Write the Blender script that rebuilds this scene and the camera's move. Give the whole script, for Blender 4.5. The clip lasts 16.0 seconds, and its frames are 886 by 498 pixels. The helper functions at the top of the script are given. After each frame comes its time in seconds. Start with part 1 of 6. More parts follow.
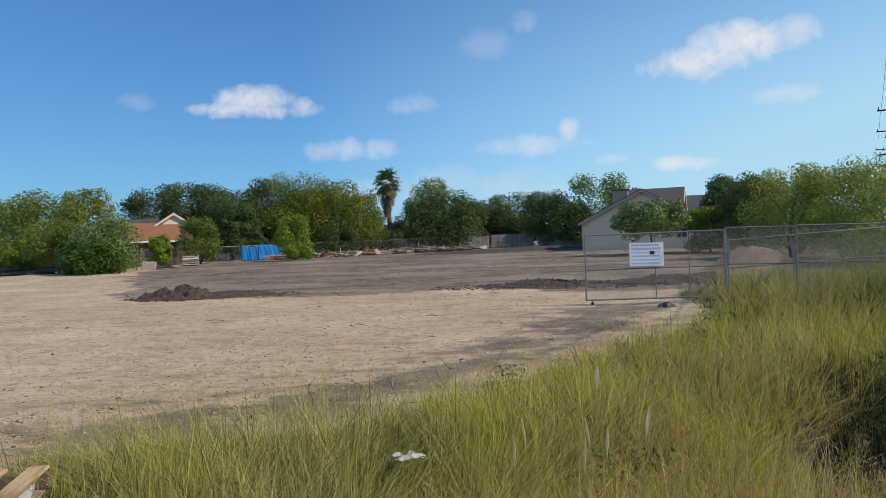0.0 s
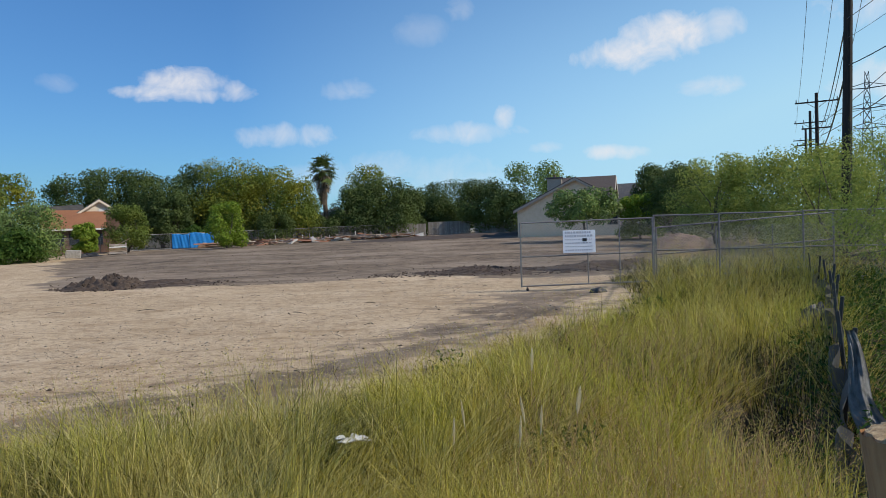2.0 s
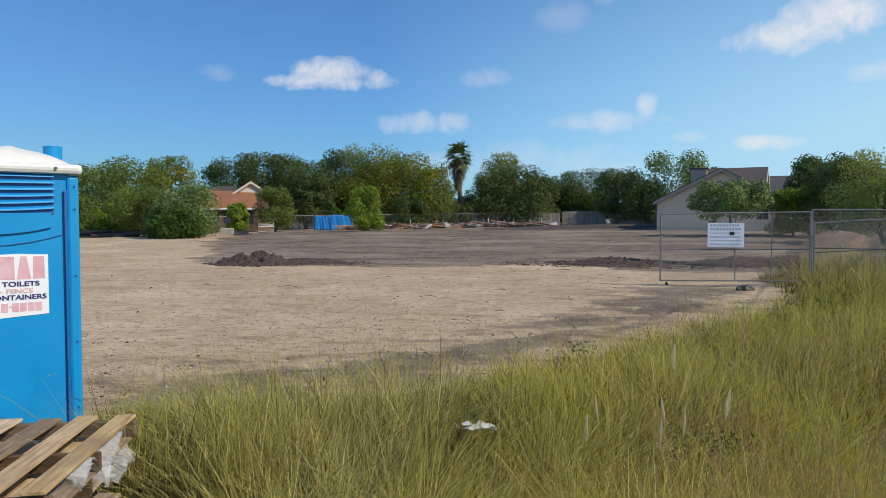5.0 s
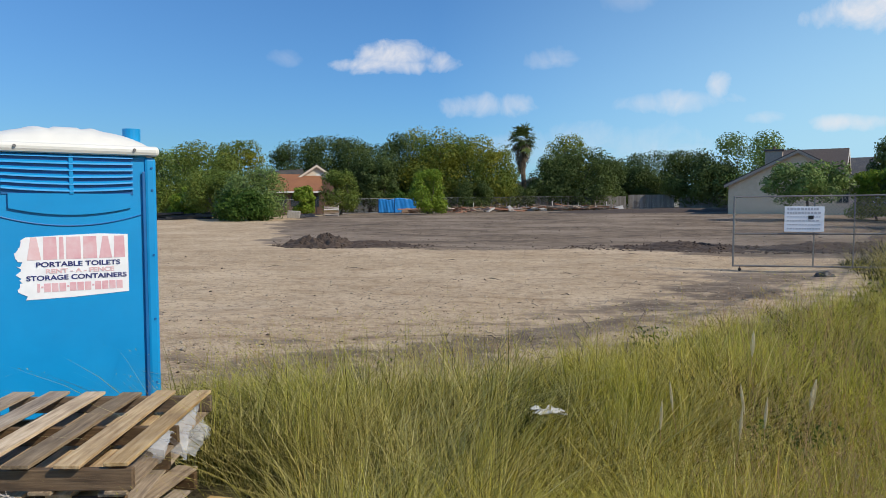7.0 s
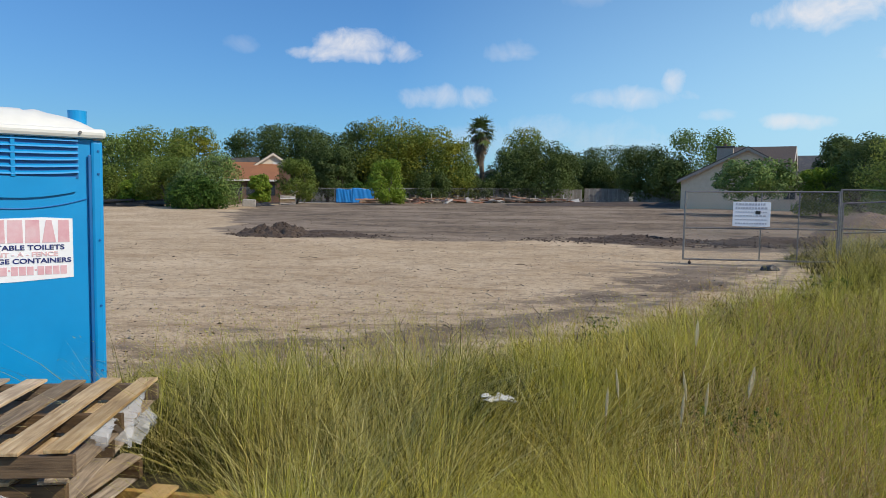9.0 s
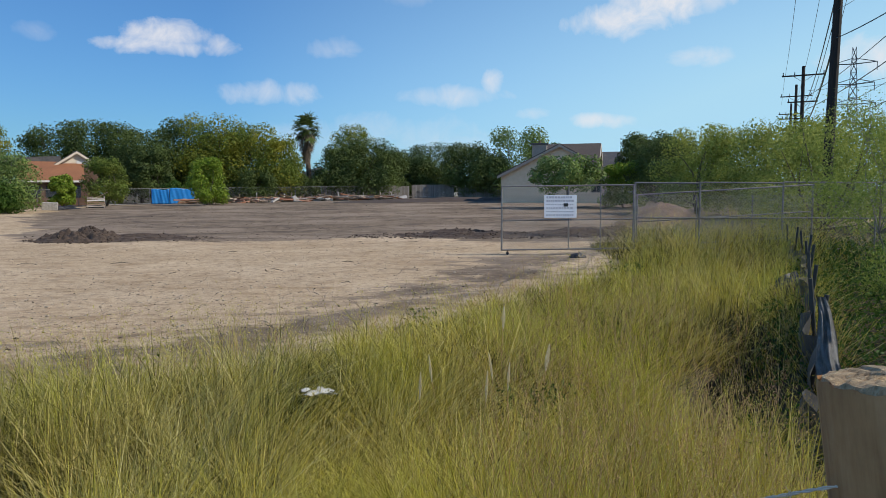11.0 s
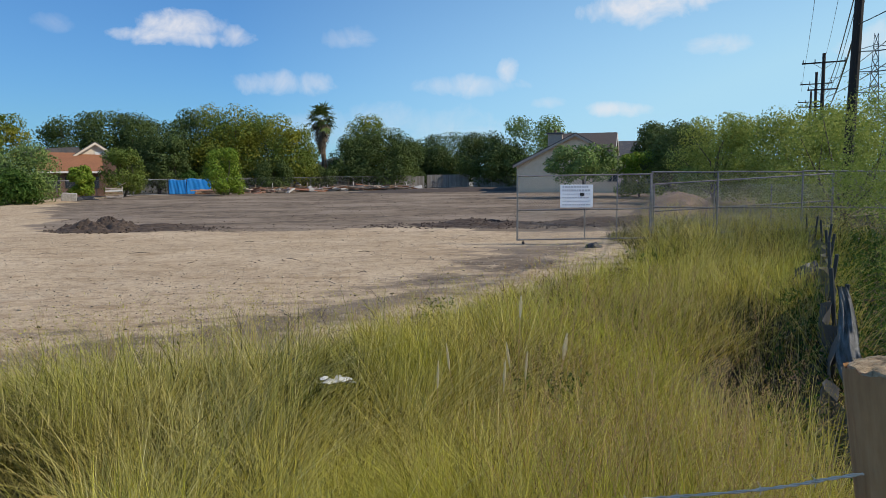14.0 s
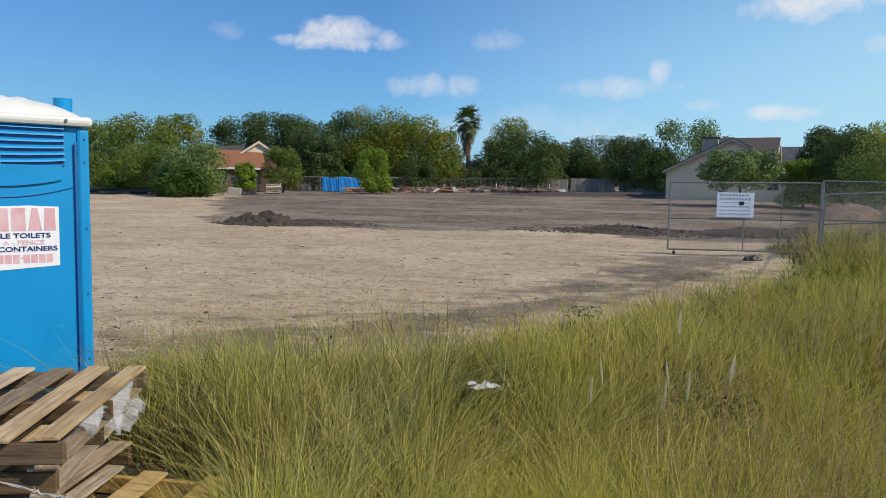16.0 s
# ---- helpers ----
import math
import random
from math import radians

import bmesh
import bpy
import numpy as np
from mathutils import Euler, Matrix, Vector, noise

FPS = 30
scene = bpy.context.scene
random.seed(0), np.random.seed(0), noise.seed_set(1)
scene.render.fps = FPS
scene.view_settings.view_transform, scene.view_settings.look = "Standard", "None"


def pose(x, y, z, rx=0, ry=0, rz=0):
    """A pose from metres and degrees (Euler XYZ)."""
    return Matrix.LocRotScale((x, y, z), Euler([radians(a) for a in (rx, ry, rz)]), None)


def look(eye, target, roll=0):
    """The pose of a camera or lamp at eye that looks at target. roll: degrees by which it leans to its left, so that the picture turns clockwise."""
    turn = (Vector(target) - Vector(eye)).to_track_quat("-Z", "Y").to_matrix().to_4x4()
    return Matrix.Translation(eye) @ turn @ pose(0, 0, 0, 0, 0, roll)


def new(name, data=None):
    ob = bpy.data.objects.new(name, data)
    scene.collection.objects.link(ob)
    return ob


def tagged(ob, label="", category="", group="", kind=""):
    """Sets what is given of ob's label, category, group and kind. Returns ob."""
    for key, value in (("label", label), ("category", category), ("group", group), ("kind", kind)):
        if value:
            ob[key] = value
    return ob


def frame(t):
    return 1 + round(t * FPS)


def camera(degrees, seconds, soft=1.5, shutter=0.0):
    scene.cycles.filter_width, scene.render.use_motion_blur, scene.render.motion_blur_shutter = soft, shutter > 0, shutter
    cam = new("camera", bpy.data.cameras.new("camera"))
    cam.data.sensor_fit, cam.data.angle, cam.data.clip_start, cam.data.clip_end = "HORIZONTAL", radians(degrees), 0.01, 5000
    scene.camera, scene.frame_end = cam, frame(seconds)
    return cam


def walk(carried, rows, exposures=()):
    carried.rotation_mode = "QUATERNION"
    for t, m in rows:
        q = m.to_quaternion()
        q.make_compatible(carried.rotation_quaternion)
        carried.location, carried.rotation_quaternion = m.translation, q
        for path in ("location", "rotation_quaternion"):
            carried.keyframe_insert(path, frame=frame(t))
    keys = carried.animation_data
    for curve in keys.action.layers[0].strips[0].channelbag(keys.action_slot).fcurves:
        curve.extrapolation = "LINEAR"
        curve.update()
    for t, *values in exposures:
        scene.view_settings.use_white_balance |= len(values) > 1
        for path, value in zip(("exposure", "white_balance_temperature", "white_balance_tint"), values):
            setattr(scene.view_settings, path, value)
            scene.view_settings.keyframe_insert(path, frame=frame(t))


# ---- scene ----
cam = camera(63.8, 16.0, soft=0.6)
walk(cam, [
    (0.0, look((0.005, 0.016, 1.793), (0.781, 9.986, 1.722), -1.73)),
    (0.5, look((0.015, 0.010, 1.783), (1.250, 9.933, 1.702), -2.21)),
    (1.0, look((0.042, -0.118, 1.791), (1.833, 9.720, 1.653), -2.18)),
    (1.5, look((0.009, -0.131, 1.804), (1.984, 9.670, 1.602), -2.36)),
    (2.0, look((-0.040, -0.139, 1.802), (1.611, 9.720, 1.525), -1.81)),
    (2.5, look((-0.012, -0.078, 1.798), (1.152, 9.848, 1.455), -1.51)),
    (3.0, look((-0.006, 0.000, 1.785), (0.672, 9.970, 1.400), -1.41)),
    (3.5, look((-0.015, 0.042, 1.764), (0.280, 10.030, 1.360), -1.01)),
    (6.0, look((-0.059, 0.083, 1.752), (-0.583, 10.060, 1.322), 0.03)),
    (6.5, look((-0.075, 0.107, 1.744), (-0.912, 10.057, 1.210), -0.05)),
    (7.0, look((-0.088, 0.126, 1.741), (-1.156, 10.048, 1.096), 0.03)),
    (7.5, look((-0.077, 0.119, 1.731), (-1.118, 10.042, 1.062), -0.14)),
    (8.0, look((-0.070, 0.117, 1.728), (-1.019, 10.042, 0.962), 0.33)),
    (10.5, look((0.014, -0.007, 1.722), (1.120, 9.903, 0.979), 0.11)),
    (11.0, look((0.050, -0.061, 1.727), (1.923, 9.730, 0.941), -0.11)),
    (11.5, look((0.077, -0.036, 1.718), (2.458, 9.635, 0.816), -0.20)),
    (12.0, look((0.067, -0.040, 1.719), (2.450, 9.626, 0.778), -0.24)),
    (12.5, look((0.057, -0.044, 1.720), (2.317, 9.650, 0.756), -0.36)),
    (13.0, look((0.046, -0.052, 1.722), (2.097, 9.689, 0.773), -0.39)),
    (13.5, look((0.044, -0.052, 1.721), (1.969, 9.715, 0.777), -0.37)),
    (14.0, look((0.033, -0.063, 1.722), (1.696, 9.755, 0.797), -0.24)),
    (14.5, look((0.016, -0.015, 1.730), (1.226, 9.868, 0.797), 0.27)),
    (15.0, look((-0.010, 0.020, 1.723), (0.661, 9.953, 0.780), 0.46)),
    (15.5, look((-0.044, 0.034, 1.739), (0.108, 9.988, 0.785), 0.87)),
    (16.0, look((-0.056, 0.065, 1.731), (-0.337, 10.020, 0.820), 1.18)),
], exposures=((0.0, 0.0), (16.0, 0.0)))

# ---- light ----
SUN_AZ, SUN_EL = 112.0, 40.0  # degrees to the right of +y, and above the horizon
sun_dir = Vector((math.sin(radians(SUN_AZ)) * math.cos(radians(SUN_EL)), math.cos(radians(SUN_AZ)) * math.cos(radians(SUN_EL)), math.sin(radians(SUN_EL))))
sun = new("sun", bpy.data.lights.new("sun", "SUN"))
sun.data.energy, sun.data.angle, sun.data.color = 4.5, radians(0.53), (1.0, 0.93, 0.82)
sun.matrix_world = look(sun_dir * 100, (0, 0, 0))

world = bpy.data.worlds.new("sky")
scene.world = world
world.use_nodes = True
wn, wl = world.node_tree.nodes, world.node_tree.links
wn.clear()
sky = wn.new("ShaderNodeTexSky")
sky.sky_type, sky.sun_disc = "NISHITA", False
sky.sun_elevation, sky.sun_rotation = radians(SUN_EL), radians(360 - SUN_AZ)
sky.air_density, sky.dust_density, sky.ozone_density = 1.0, 0.5, 2.0
sky_tint = wn.new("ShaderNodeMix")
sky_tint.data_type, sky_tint.blend_type = "RGBA", "MULTIPLY"
sky_tint.inputs[0].default_value = 1.0
sky_tint.inputs[7].default_value = (0.45, 0.84, 1.24, 1)
wl.new(sky.outputs[0], sky_tint.inputs[6])


def wmath(op, a, b=0.0, c=0.0):
    n = wn.new("ShaderNodeMath")
    n.operation = op
    for k, v in enumerate((a, b, c)):
        if isinstance(v, (int, float)):
            n.inputs[k].default_value = v
        else:
            wl.new(v, n.inputs[k])
    return n.outputs[0]


wco = wn.new("ShaderNodeTexCoord")
wnoise = wn.new("ShaderNodeTexNoise")
wnoise.inputs["Scale"].default_value, wnoise.inputs["Detail"].default_value = 20.0, 9.0
wnoise.inputs["Roughness"].default_value, wnoise.inputs["Distortion"].default_value = 0.60, 0.5
wl.new(wco.outputs["Generated"], wnoise.inputs["Vector"])
# small fair-weather clouds: azimuth, elevation, half width, half height in degrees, thickness
CLOUDS = ((-9.9, 10.7, 4.7, 0.8, 1.0), (-9.6, 11.4, 3.4, 1.2, 1.0), (-6.2, 11.0, 1.5, .9, .8), (24.9, 12.9, 4.2, 1.4, 1.0), (27.2, 14.0, 3.5, 1.6, 1.0), (31.4, 14.2, 1.6, 1.2, .6),
          (-2.5, 7.7, 3.8, 1.1, .62), (11.6, 7.6, 4.6, .9, .5), (14.7, 8.6, .9, 1.2, .75), (2.4, 11.1, 2.0, .9, .35), (22.4, 5.6, 1.6, .6, .7), (24.4, 5.5, 1.5, .6, .65),
          (18.1, 6.2, 1.5, .5, .4), (11.4, 16.9, 1.3, 1.0, .3), (30.4, 10.0, 2.6, .8, .55), (8.4, 15.5, 2.4, 1.2, .16), (-18.6, 11.0, 1.4, .8, .2),
          (5.3, 4.2, 11.0, 2.0, .3), (45.0, 16.5, 8.0, 3.6, .8), (43.0, 9.0, 5.0, 1.6, .8), (48.0, 8.0, 6.0, 1.4, .6), (-50, 14, 7, 2, .7), (-75, 20, 9, 3, .8), (75, 24, 10, 4, .8),
          (110, 15, 8, 2.5, .7), (160, 22, 10, 3, .8), (-120, 18, 9, 3, .8), (-150, 12, 8, 2, .7), (20, 34, 9, 4, .7), (-40, 38, 10, 4, .7))
cover = 0.0
for az, el, hw, hh, thick in CLOUDS:
    az, el = radians(az), radians(el)
    mid = Vector((math.sin(az) * math.cos(el), math.cos(az) * math.cos(el), math.sin(el)))
    side = Vector((math.cos(az), -math.sin(az), 0))
    dots = []
    for axis, half in ((side, hw), (side.cross(mid), hh)):
        d = wn.new("ShaderNodeVectorMath")
        d.operation = "DOT_PRODUCT"
        d.inputs[1].default_value = axis
        wl.new(wco.outputs["Generated"], d.inputs[0])
        off = wmath("MULTIPLY_ADD", d.outputs["Value"], 1 / math.sin(radians(half)), -mid.dot(axis) / math.sin(radians(half)))
        dots.append(wmath("MULTIPLY", off, off))
    ahead = wn.new("ShaderNodeVectorMath")
    ahead.operation = "DOT_PRODUCT"
    ahead.inputs[1].default_value = mid
    wl.new(wco.outputs["Generated"], ahead.inputs[0])
    puff = wmath("SUBTRACT", 1.0, wmath("ADD", dots[0], dots[1]))
    puff = wmath("MULTIPLY_ADD", wmath("SUBTRACT", wnoise.outputs["Fac"], 0.5), 3.4, puff)
    puff = wmath("MULTIPLY", wmath("MINIMUM", wmath("MAXIMUM", wmath("MULTIPLY", puff, 0.70), 0.0), 1.0), thick)
    puff = wmath("MULTIPLY", puff, wmath("GREATER_THAN", ahead.outputs["Value"], 0.5))
    cover = wmath("MAXIMUM", cover, puff)
cover = wmath("SMOOTH_MIN", cover, 0.92, 0.1)
# haze: paler towards the horizon, and more so under the sun
rise = wn.new("ShaderNodeSeparateXYZ")
wl.new(wco.outputs["Generated"], rise.inputs[0])
low_sky = wmath("MAXIMUM", wmath("SUBTRACT", 1.0, wmath("MULTIPLY", wmath("ABSOLUTE", rise.outputs[2]), 1.9)), 0.0)
sunward = wmath("MULTIPLY_ADD", rise.outputs[0], 2.0, 0.30)
haze = wmath("MINIMUM", wmath("MULTIPLY", wmath("POWER", low_sky, 1.4), wmath("MAXIMUM", sunward, 0.08)), 0.9)
hazy = wn.new("ShaderNodeMix")
hazy.data_type = "RGBA"
hazy.inputs[7].default_value = (4.0, 6.5, 8.0, 1)
wl.new(haze, hazy.inputs[0])
wl.new(sky_tint.outputs[2], hazy.inputs[6])
clouded = wn.new("ShaderNodeMix")
clouded.data_type = "RGBA"
clouded.inputs[7].default_value = (7.6, 7.5, 7.7, 1)
wl.new(cover, clouded.inputs[0])
wl.new(hazy.outputs[2], clouded.inputs[6])
background = wn.new("ShaderNodeBackground")
background.inputs[1].default_value = 0.11
wl.new(clouded.outputs[2], background.inputs[0])
wl.new(background.outputs[0], wn.new("ShaderNodeOutputWorld").inputs[0])

# ---- materials ----
def ramp(nt, fac, colours):
    r = nt.nodes.new("ShaderNodeValToRGB")
    while len(r.color_ramp.elements) < len(colours):
        r.color_ramp.elements.new(0.5)
    for k, c in enumerate(colours):
        r.color_ramp.elements[k].position = k / (len(colours) - 1)
        r.color_ramp.elements[k].color = (*c, 1)
    nt.links.new(fac, r.inputs[0])
    return r.outputs[0]


def tex_noise(nt, vector, scale, detail=4.0, rough=0.6):
    n = nt.nodes.new("ShaderNodeTexNoise")
    n.inputs["Scale"].default_value, n.inputs["Detail"].default_value, n.inputs["Roughness"].default_value = scale, detail, rough
    nt.links.new(vector, n.inputs["Vector"])
    return n.outputs["Fac"]


def blend(nt, fac, a, b, how="MIX"):
    n = nt.nodes.new("ShaderNodeMix")
    n.data_type, n.blend_type = "RGBA", how
    for k, v in ((0, fac), (6, a), (7, b)):
        if isinstance(v, (int, float)):
            n.inputs[k].default_value = v
        elif isinstance(v, tuple):
            n.inputs[k].default_value = (*v, 1)
        else:
            nt.links.new(v, n.inputs[k])
    return n.outputs[2]


def calc(nt, op, a, b=0.0, c=0.0):
    n = nt.nodes.new("ShaderNodeMath")
    n.operation = op
    for k, v in enumerate((a, b, c)):
        if isinstance(v, (int, float)):
            n.inputs[k].default_value = v
        else:
            nt.links.new(v, n.inputs[k])
    return n.outputs[0]


def mat(name, colours, scale=8.0, rough=0.7, bump=0.2, metal=0.0, grain=None, stretch=(1, 1, 1), dirt=0.35, dirt_colour=(0.25, 0.2, 0.15), dirt_scale=1.3, vary=0.0, alpha=1.0):
    """A worn surface: fine grain through the colours, broad dirt over it, a bump from the grain."""
    m = bpy.data.materials.new(name)
    m.use_nodes = True
    nt = m.node_tree
    b = nt.nodes["Principled BSDF"]
    co = nt.nodes.new("ShaderNodeTexCoord").outputs["Object"]
    mp = nt.nodes.new("ShaderNodeMapping")
    mp.inputs["Scale"].default_value = stretch
    nt.links.new(co, mp.inputs[0])
    fine = tex_noise(nt, mp.outputs[0], scale, 6)
    col = ramp(nt, calc(nt, "MULTIPLY_ADD", calc(nt, "SUBTRACT", fine, 0.5), 2.2, 0.5), colours)
    broad = tex_noise(nt, co, dirt_scale, 5)
    col = blend(nt, calc(nt, "MULTIPLY", calc(nt, "MAXIMUM", calc(nt, "MULTIPLY_ADD", broad, 4.0, -1.9), 0.0), dirt), col, dirt_colour)
    if vary:
        rnd = nt.nodes.new("ShaderNodeObjectInfo").outputs["Random"]
        hsv = nt.nodes.new("ShaderNodeHueSaturation")
        nt.links.new(col, hsv.inputs["Color"])
        nt.links.new(calc(nt, "MULTIPLY_ADD", rnd, vary, 1 - vary * 0.5), hsv.inputs["Value"])
        nt.links.new(calc(nt, "MULTIPLY_ADD", rnd, -vary, 1 + vary * 0.4), hsv.inputs["Saturation"])
        col = hsv.outputs[0]
    nt.links.new(col, b.inputs["Base Color"])
    nt.links.new(calc(nt, "MULTIPLY_ADD", broad, 0.25, rough - 0.12), b.inputs["Roughness"])
    b.inputs["Metallic"].default_value = metal
    b.inputs["Alpha"].default_value = alpha
    if bump:
        bp = nt.nodes.new("ShaderNodeBump")
        bp.inputs["Strength"].default_value, bp.inputs["Distance"].default_value = bump, 0.02
        nt.links.new(fine, bp.inputs["Height"])
        nt.links.new(bp.outputs[0], b.inputs["Normal"])
    return m


def leaf_mat(name, colours, through_light=0.4, patch=0.15, patch_colours=None, rough=0.55, more=None):
    """Leaves and blades: each one its own shade, lit from behind as well; patches of another shade over the plant."""
    m = bpy.data.materials.new(name)
    m.use_nodes = True
    nt = m.node_tree
    b = nt.nodes["Principled BSDF"]
    isl = nt.nodes.new("ShaderNodeNewGeometry").outputs["Random Per Island"]
    col = ramp(nt, isl, colours)
    co = nt.nodes.new("ShaderNodeTexCoord").outputs["Object"]
    if patch_colours:
        p = tex_noise(nt, co, patch, 3)
        p = calc(nt, "MINIMUM", calc(nt, "MAXIMUM", calc(nt, "MULTIPLY_ADD", p, 5.0, -2.1), 0.0), 1.0)
        col = blend(nt, p, col, ramp(nt, isl, patch_colours))
    if more:
        p = tex_noise(nt, co, more[0], 4)
        p = calc(nt, "MINIMUM", calc(nt, "MAXIMUM", calc(nt, "MULTIPLY_ADD", p, 7.0, -3.9), 0.0), 0.85)
        col = blend(nt, p, col, ramp(nt, isl, more[1]))
    nt.links.new(col, b.inputs["Base Color"])
    b.inputs["Roughness"].default_value = rough
    b.inputs["Specular IOR Level"].default_value = 0.12
    tr = nt.nodes.new("ShaderNodeBsdfTranslucent")
    nt.links.new(col, tr.inputs[0])
    mix = nt.nodes.new("ShaderNodeMixShader")
    mix.inputs[0].default_value = through_light
    nt.links.new(b.outputs[0], mix.inputs[1])
    nt.links.new(tr.outputs[0], mix.inputs[2])
    nt.links.new(mix.outputs[0], nt.nodes["Material Output"].inputs[0])
    return m


def ground_mat():
    m = bpy.data.materials.new("caliche_and_soil")
    m.use_nodes = True
    nt = m.node_tree
    b = nt.nodes["Principled BSDF"]
    co = nt.nodes.new("ShaderNodeTexCoord").outputs["Object"]
    at = nt.nodes.new("ShaderNodeAttribute")
    at.attribute_name = "soil"
    gt = nt.nodes.new("ShaderNodeAttribute")
    gt.attribute_name = "shaded_turf"
    mp = nt.nodes.new("ShaderNodeMapping")
    mp.inputs["Scale"].default_value = (0.75, 1.25, 1)
    mp.inputs["Rotation"].default_value = (0, 0, 0.2)
    nt.links.new(co, mp.inputs[0])
    fine, mid, broad = tex_noise(nt, co, 34, 8, 0.7), tex_noise(nt, mp.outputs[0], 1.4, 8, 0.68), tex_noise(nt, co, 0.22, 5)
    sand = ramp(nt, calc(nt, "MULTIPLY_ADD", calc(nt, "SUBTRACT", fine, 0.5), 2.4, 0.5), ((0.228, 0.155, 0.090), (0.470, 0.350, 0.222), (0.64, 0.495, 0.34)))
    sand = blend(nt, calc(nt, "MINIMUM", calc(nt, "MAXIMUM", calc(nt, "MULTIPLY_ADD", mid, 6.0, -3.05), 0.0), 0.6), sand, (0.28, 0.19, 0.105))
    sand = blend(nt, calc(nt, "MINIMUM", calc(nt, "MAXIMUM", calc(nt, "MULTIPLY_ADD", broad, 4.0, -1.9), 0.0), 0.7), sand, (0.59, 0.455, 0.305))
    grit = tex_noise(nt, co, 5.0, 8, 0.75)
    sand = blend(nt, calc(nt, "MINIMUM", calc(nt, "MAXIMUM", calc(nt, "MULTIPLY_ADD", grit, 7.0, -3.6), 0.0), 0.8), sand, (0.21, 0.145, 0.09))
    sand = blend(nt, calc(nt, "MINIMUM", calc(nt, "MAXIMUM", calc(nt, "MULTIPLY_ADD", grit, -7.0, 2.7), 0.0), 0.7), sand, (0.64, 0.52, 0.37))
    dark = ramp(nt, calc(nt, "MULTIPLY_ADD", calc(nt, "SUBTRACT", mid, 0.5), 2.6, 0.5), ((0.048, 0.034, 0.024), (0.17, 0.126, 0.088), (0.35, 0.27, 0.19)))
    ms = nt.nodes.new("ShaderNodeMapping")
    ms.inputs["Scale"].default_value = (0.24, 0.85, 1)
    ms.inputs["Rotation"].default_value = (0, 0, -0.12)
    nt.links.new(co, ms.inputs[0])
    streak = tex_noise(nt, ms.outputs[0], 1.0, 7, 0.72)
    dark = blend(nt, calc(nt, "MINIMUM", calc(nt, "MAXIMUM", calc(nt, "MULTIPLY_ADD", streak, 7.0, -3.6), 0.0), 0.6), dark, (0.050, 0.040, 0.034))
    sand = blend(nt, calc(nt, "MINIMUM", calc(nt, "MAXIMUM", calc(nt, "MULTIPLY_ADD", streak, 8.0, -4.4), 0.0), 0.4), sand, (0.30, 0.20, 0.115))
    dark = blend(nt, calc(nt, "MULTIPLY", fine, 0.35), dark, (0.165, 0.122, 0.087))
    pale = calc(nt, "MINIMUM", calc(nt, "MAXIMUM", calc(nt, "MULTIPLY_ADD", tex_noise(nt, mp.outputs[0], 0.16, 6, 0.6), 5.0, -2.3), 0.0), 0.75)
    dark = blend(nt, pale, dark, (0.29, 0.225, 0.165))
    edge = calc(nt, "ADD", at.outputs["Fac"], calc(nt, "MULTIPLY_ADD", mid, 2.4, -1.2))
    edge = calc(nt, "ADD", edge, calc(nt, "MULTIPLY_ADD", fine, 0.3, -0.15))
    edge = calc(nt, "MINIMUM", calc(nt, "MAXIMUM", calc(nt, "MULTIPLY_ADD", edge, 3.0, -1.0), 0.0), 1.0)
    col = blend(nt, edge, sand, dark)
    # earth under the grass, darkened to include the shade among the blades
    shaded_turf = ramp(nt, calc(nt, "MULTIPLY_ADD", calc(nt, "SUBTRACT", fine, 0.5), 2.4, 0.5), ((0.022, 0.018, 0.011), (0.065, 0.052, 0.03), (0.15, 0.12, 0.065)))
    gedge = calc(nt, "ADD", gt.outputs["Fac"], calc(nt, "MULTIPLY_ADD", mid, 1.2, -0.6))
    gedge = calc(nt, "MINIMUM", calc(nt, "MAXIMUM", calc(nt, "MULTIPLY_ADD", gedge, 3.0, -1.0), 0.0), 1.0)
    col = blend(nt, gedge, col, shaded_turf)
    nt.links.new(col, b.inputs["Base Color"])
    b.inputs["Roughness"].default_value = 0.95
    b.inputs["Specular IOR Level"].default_value = 0.15
    bp = nt.nodes.new("ShaderNodeBump")
    bp.inputs["Strength"].default_value, bp.inputs["Distance"].default_value = 0.8, 0.05
    nt.links.new(calc(nt, "MULTIPLY_ADD", mid, 2.0, calc(nt, "MULTIPLY", fine, 0.5)), bp.inputs["Height"])
    nt.links.new(bp.outputs[0], b.inputs["Normal"])
    return m


GROUND = ground_mat()
BLUE = mat("blue_plastic", ((0.001, 0.235, 0.53), (0.002, 0.275, 0.60)), 3, 0.40, 0.03, dirt=0.12, dirt_colour=(0.05, 0.28, 0.5))
# base, rivets and seam; also painted shade in the grooves and louvre
BLUE_DARK = mat("dark_blue_plastic_and_shade", ((0.002, 0.10, 0.30), (0.003, 0.13, 0.36)), 3, 0.45, 0.03, dirt=0.1)
WHITE_PLASTIC = mat("white_plastic", ((0.62, 0.61, 0.56), (0.72, 0.70, 0.64)), 4, 0.45, 0.03, dirt=0.3, dirt_colour=(0.4, 0.36, 0.28))
PAPER = mat("white_sticker", ((0.74, 0.74, 0.75), (0.84, 0.84, 0.85)), 9, 0.5, 0.02, dirt=0.2, dirt_colour=(0.6, 0.57, 0.55))
FADED_BAG = mat("dusty_white_film", ((0.40, 0.39, 0.37), (0.66, 0.66, 0.65)), 22, 0.5, 0.3, dirt=0.6, dirt_colour=(0.30, 0.28, 0.22), dirt_scale=16)
NAVY = mat("navy_ink", ((0.01, 0.015, 0.11), (0.02, 0.025, 0.16)), 20, 0.5, 0)
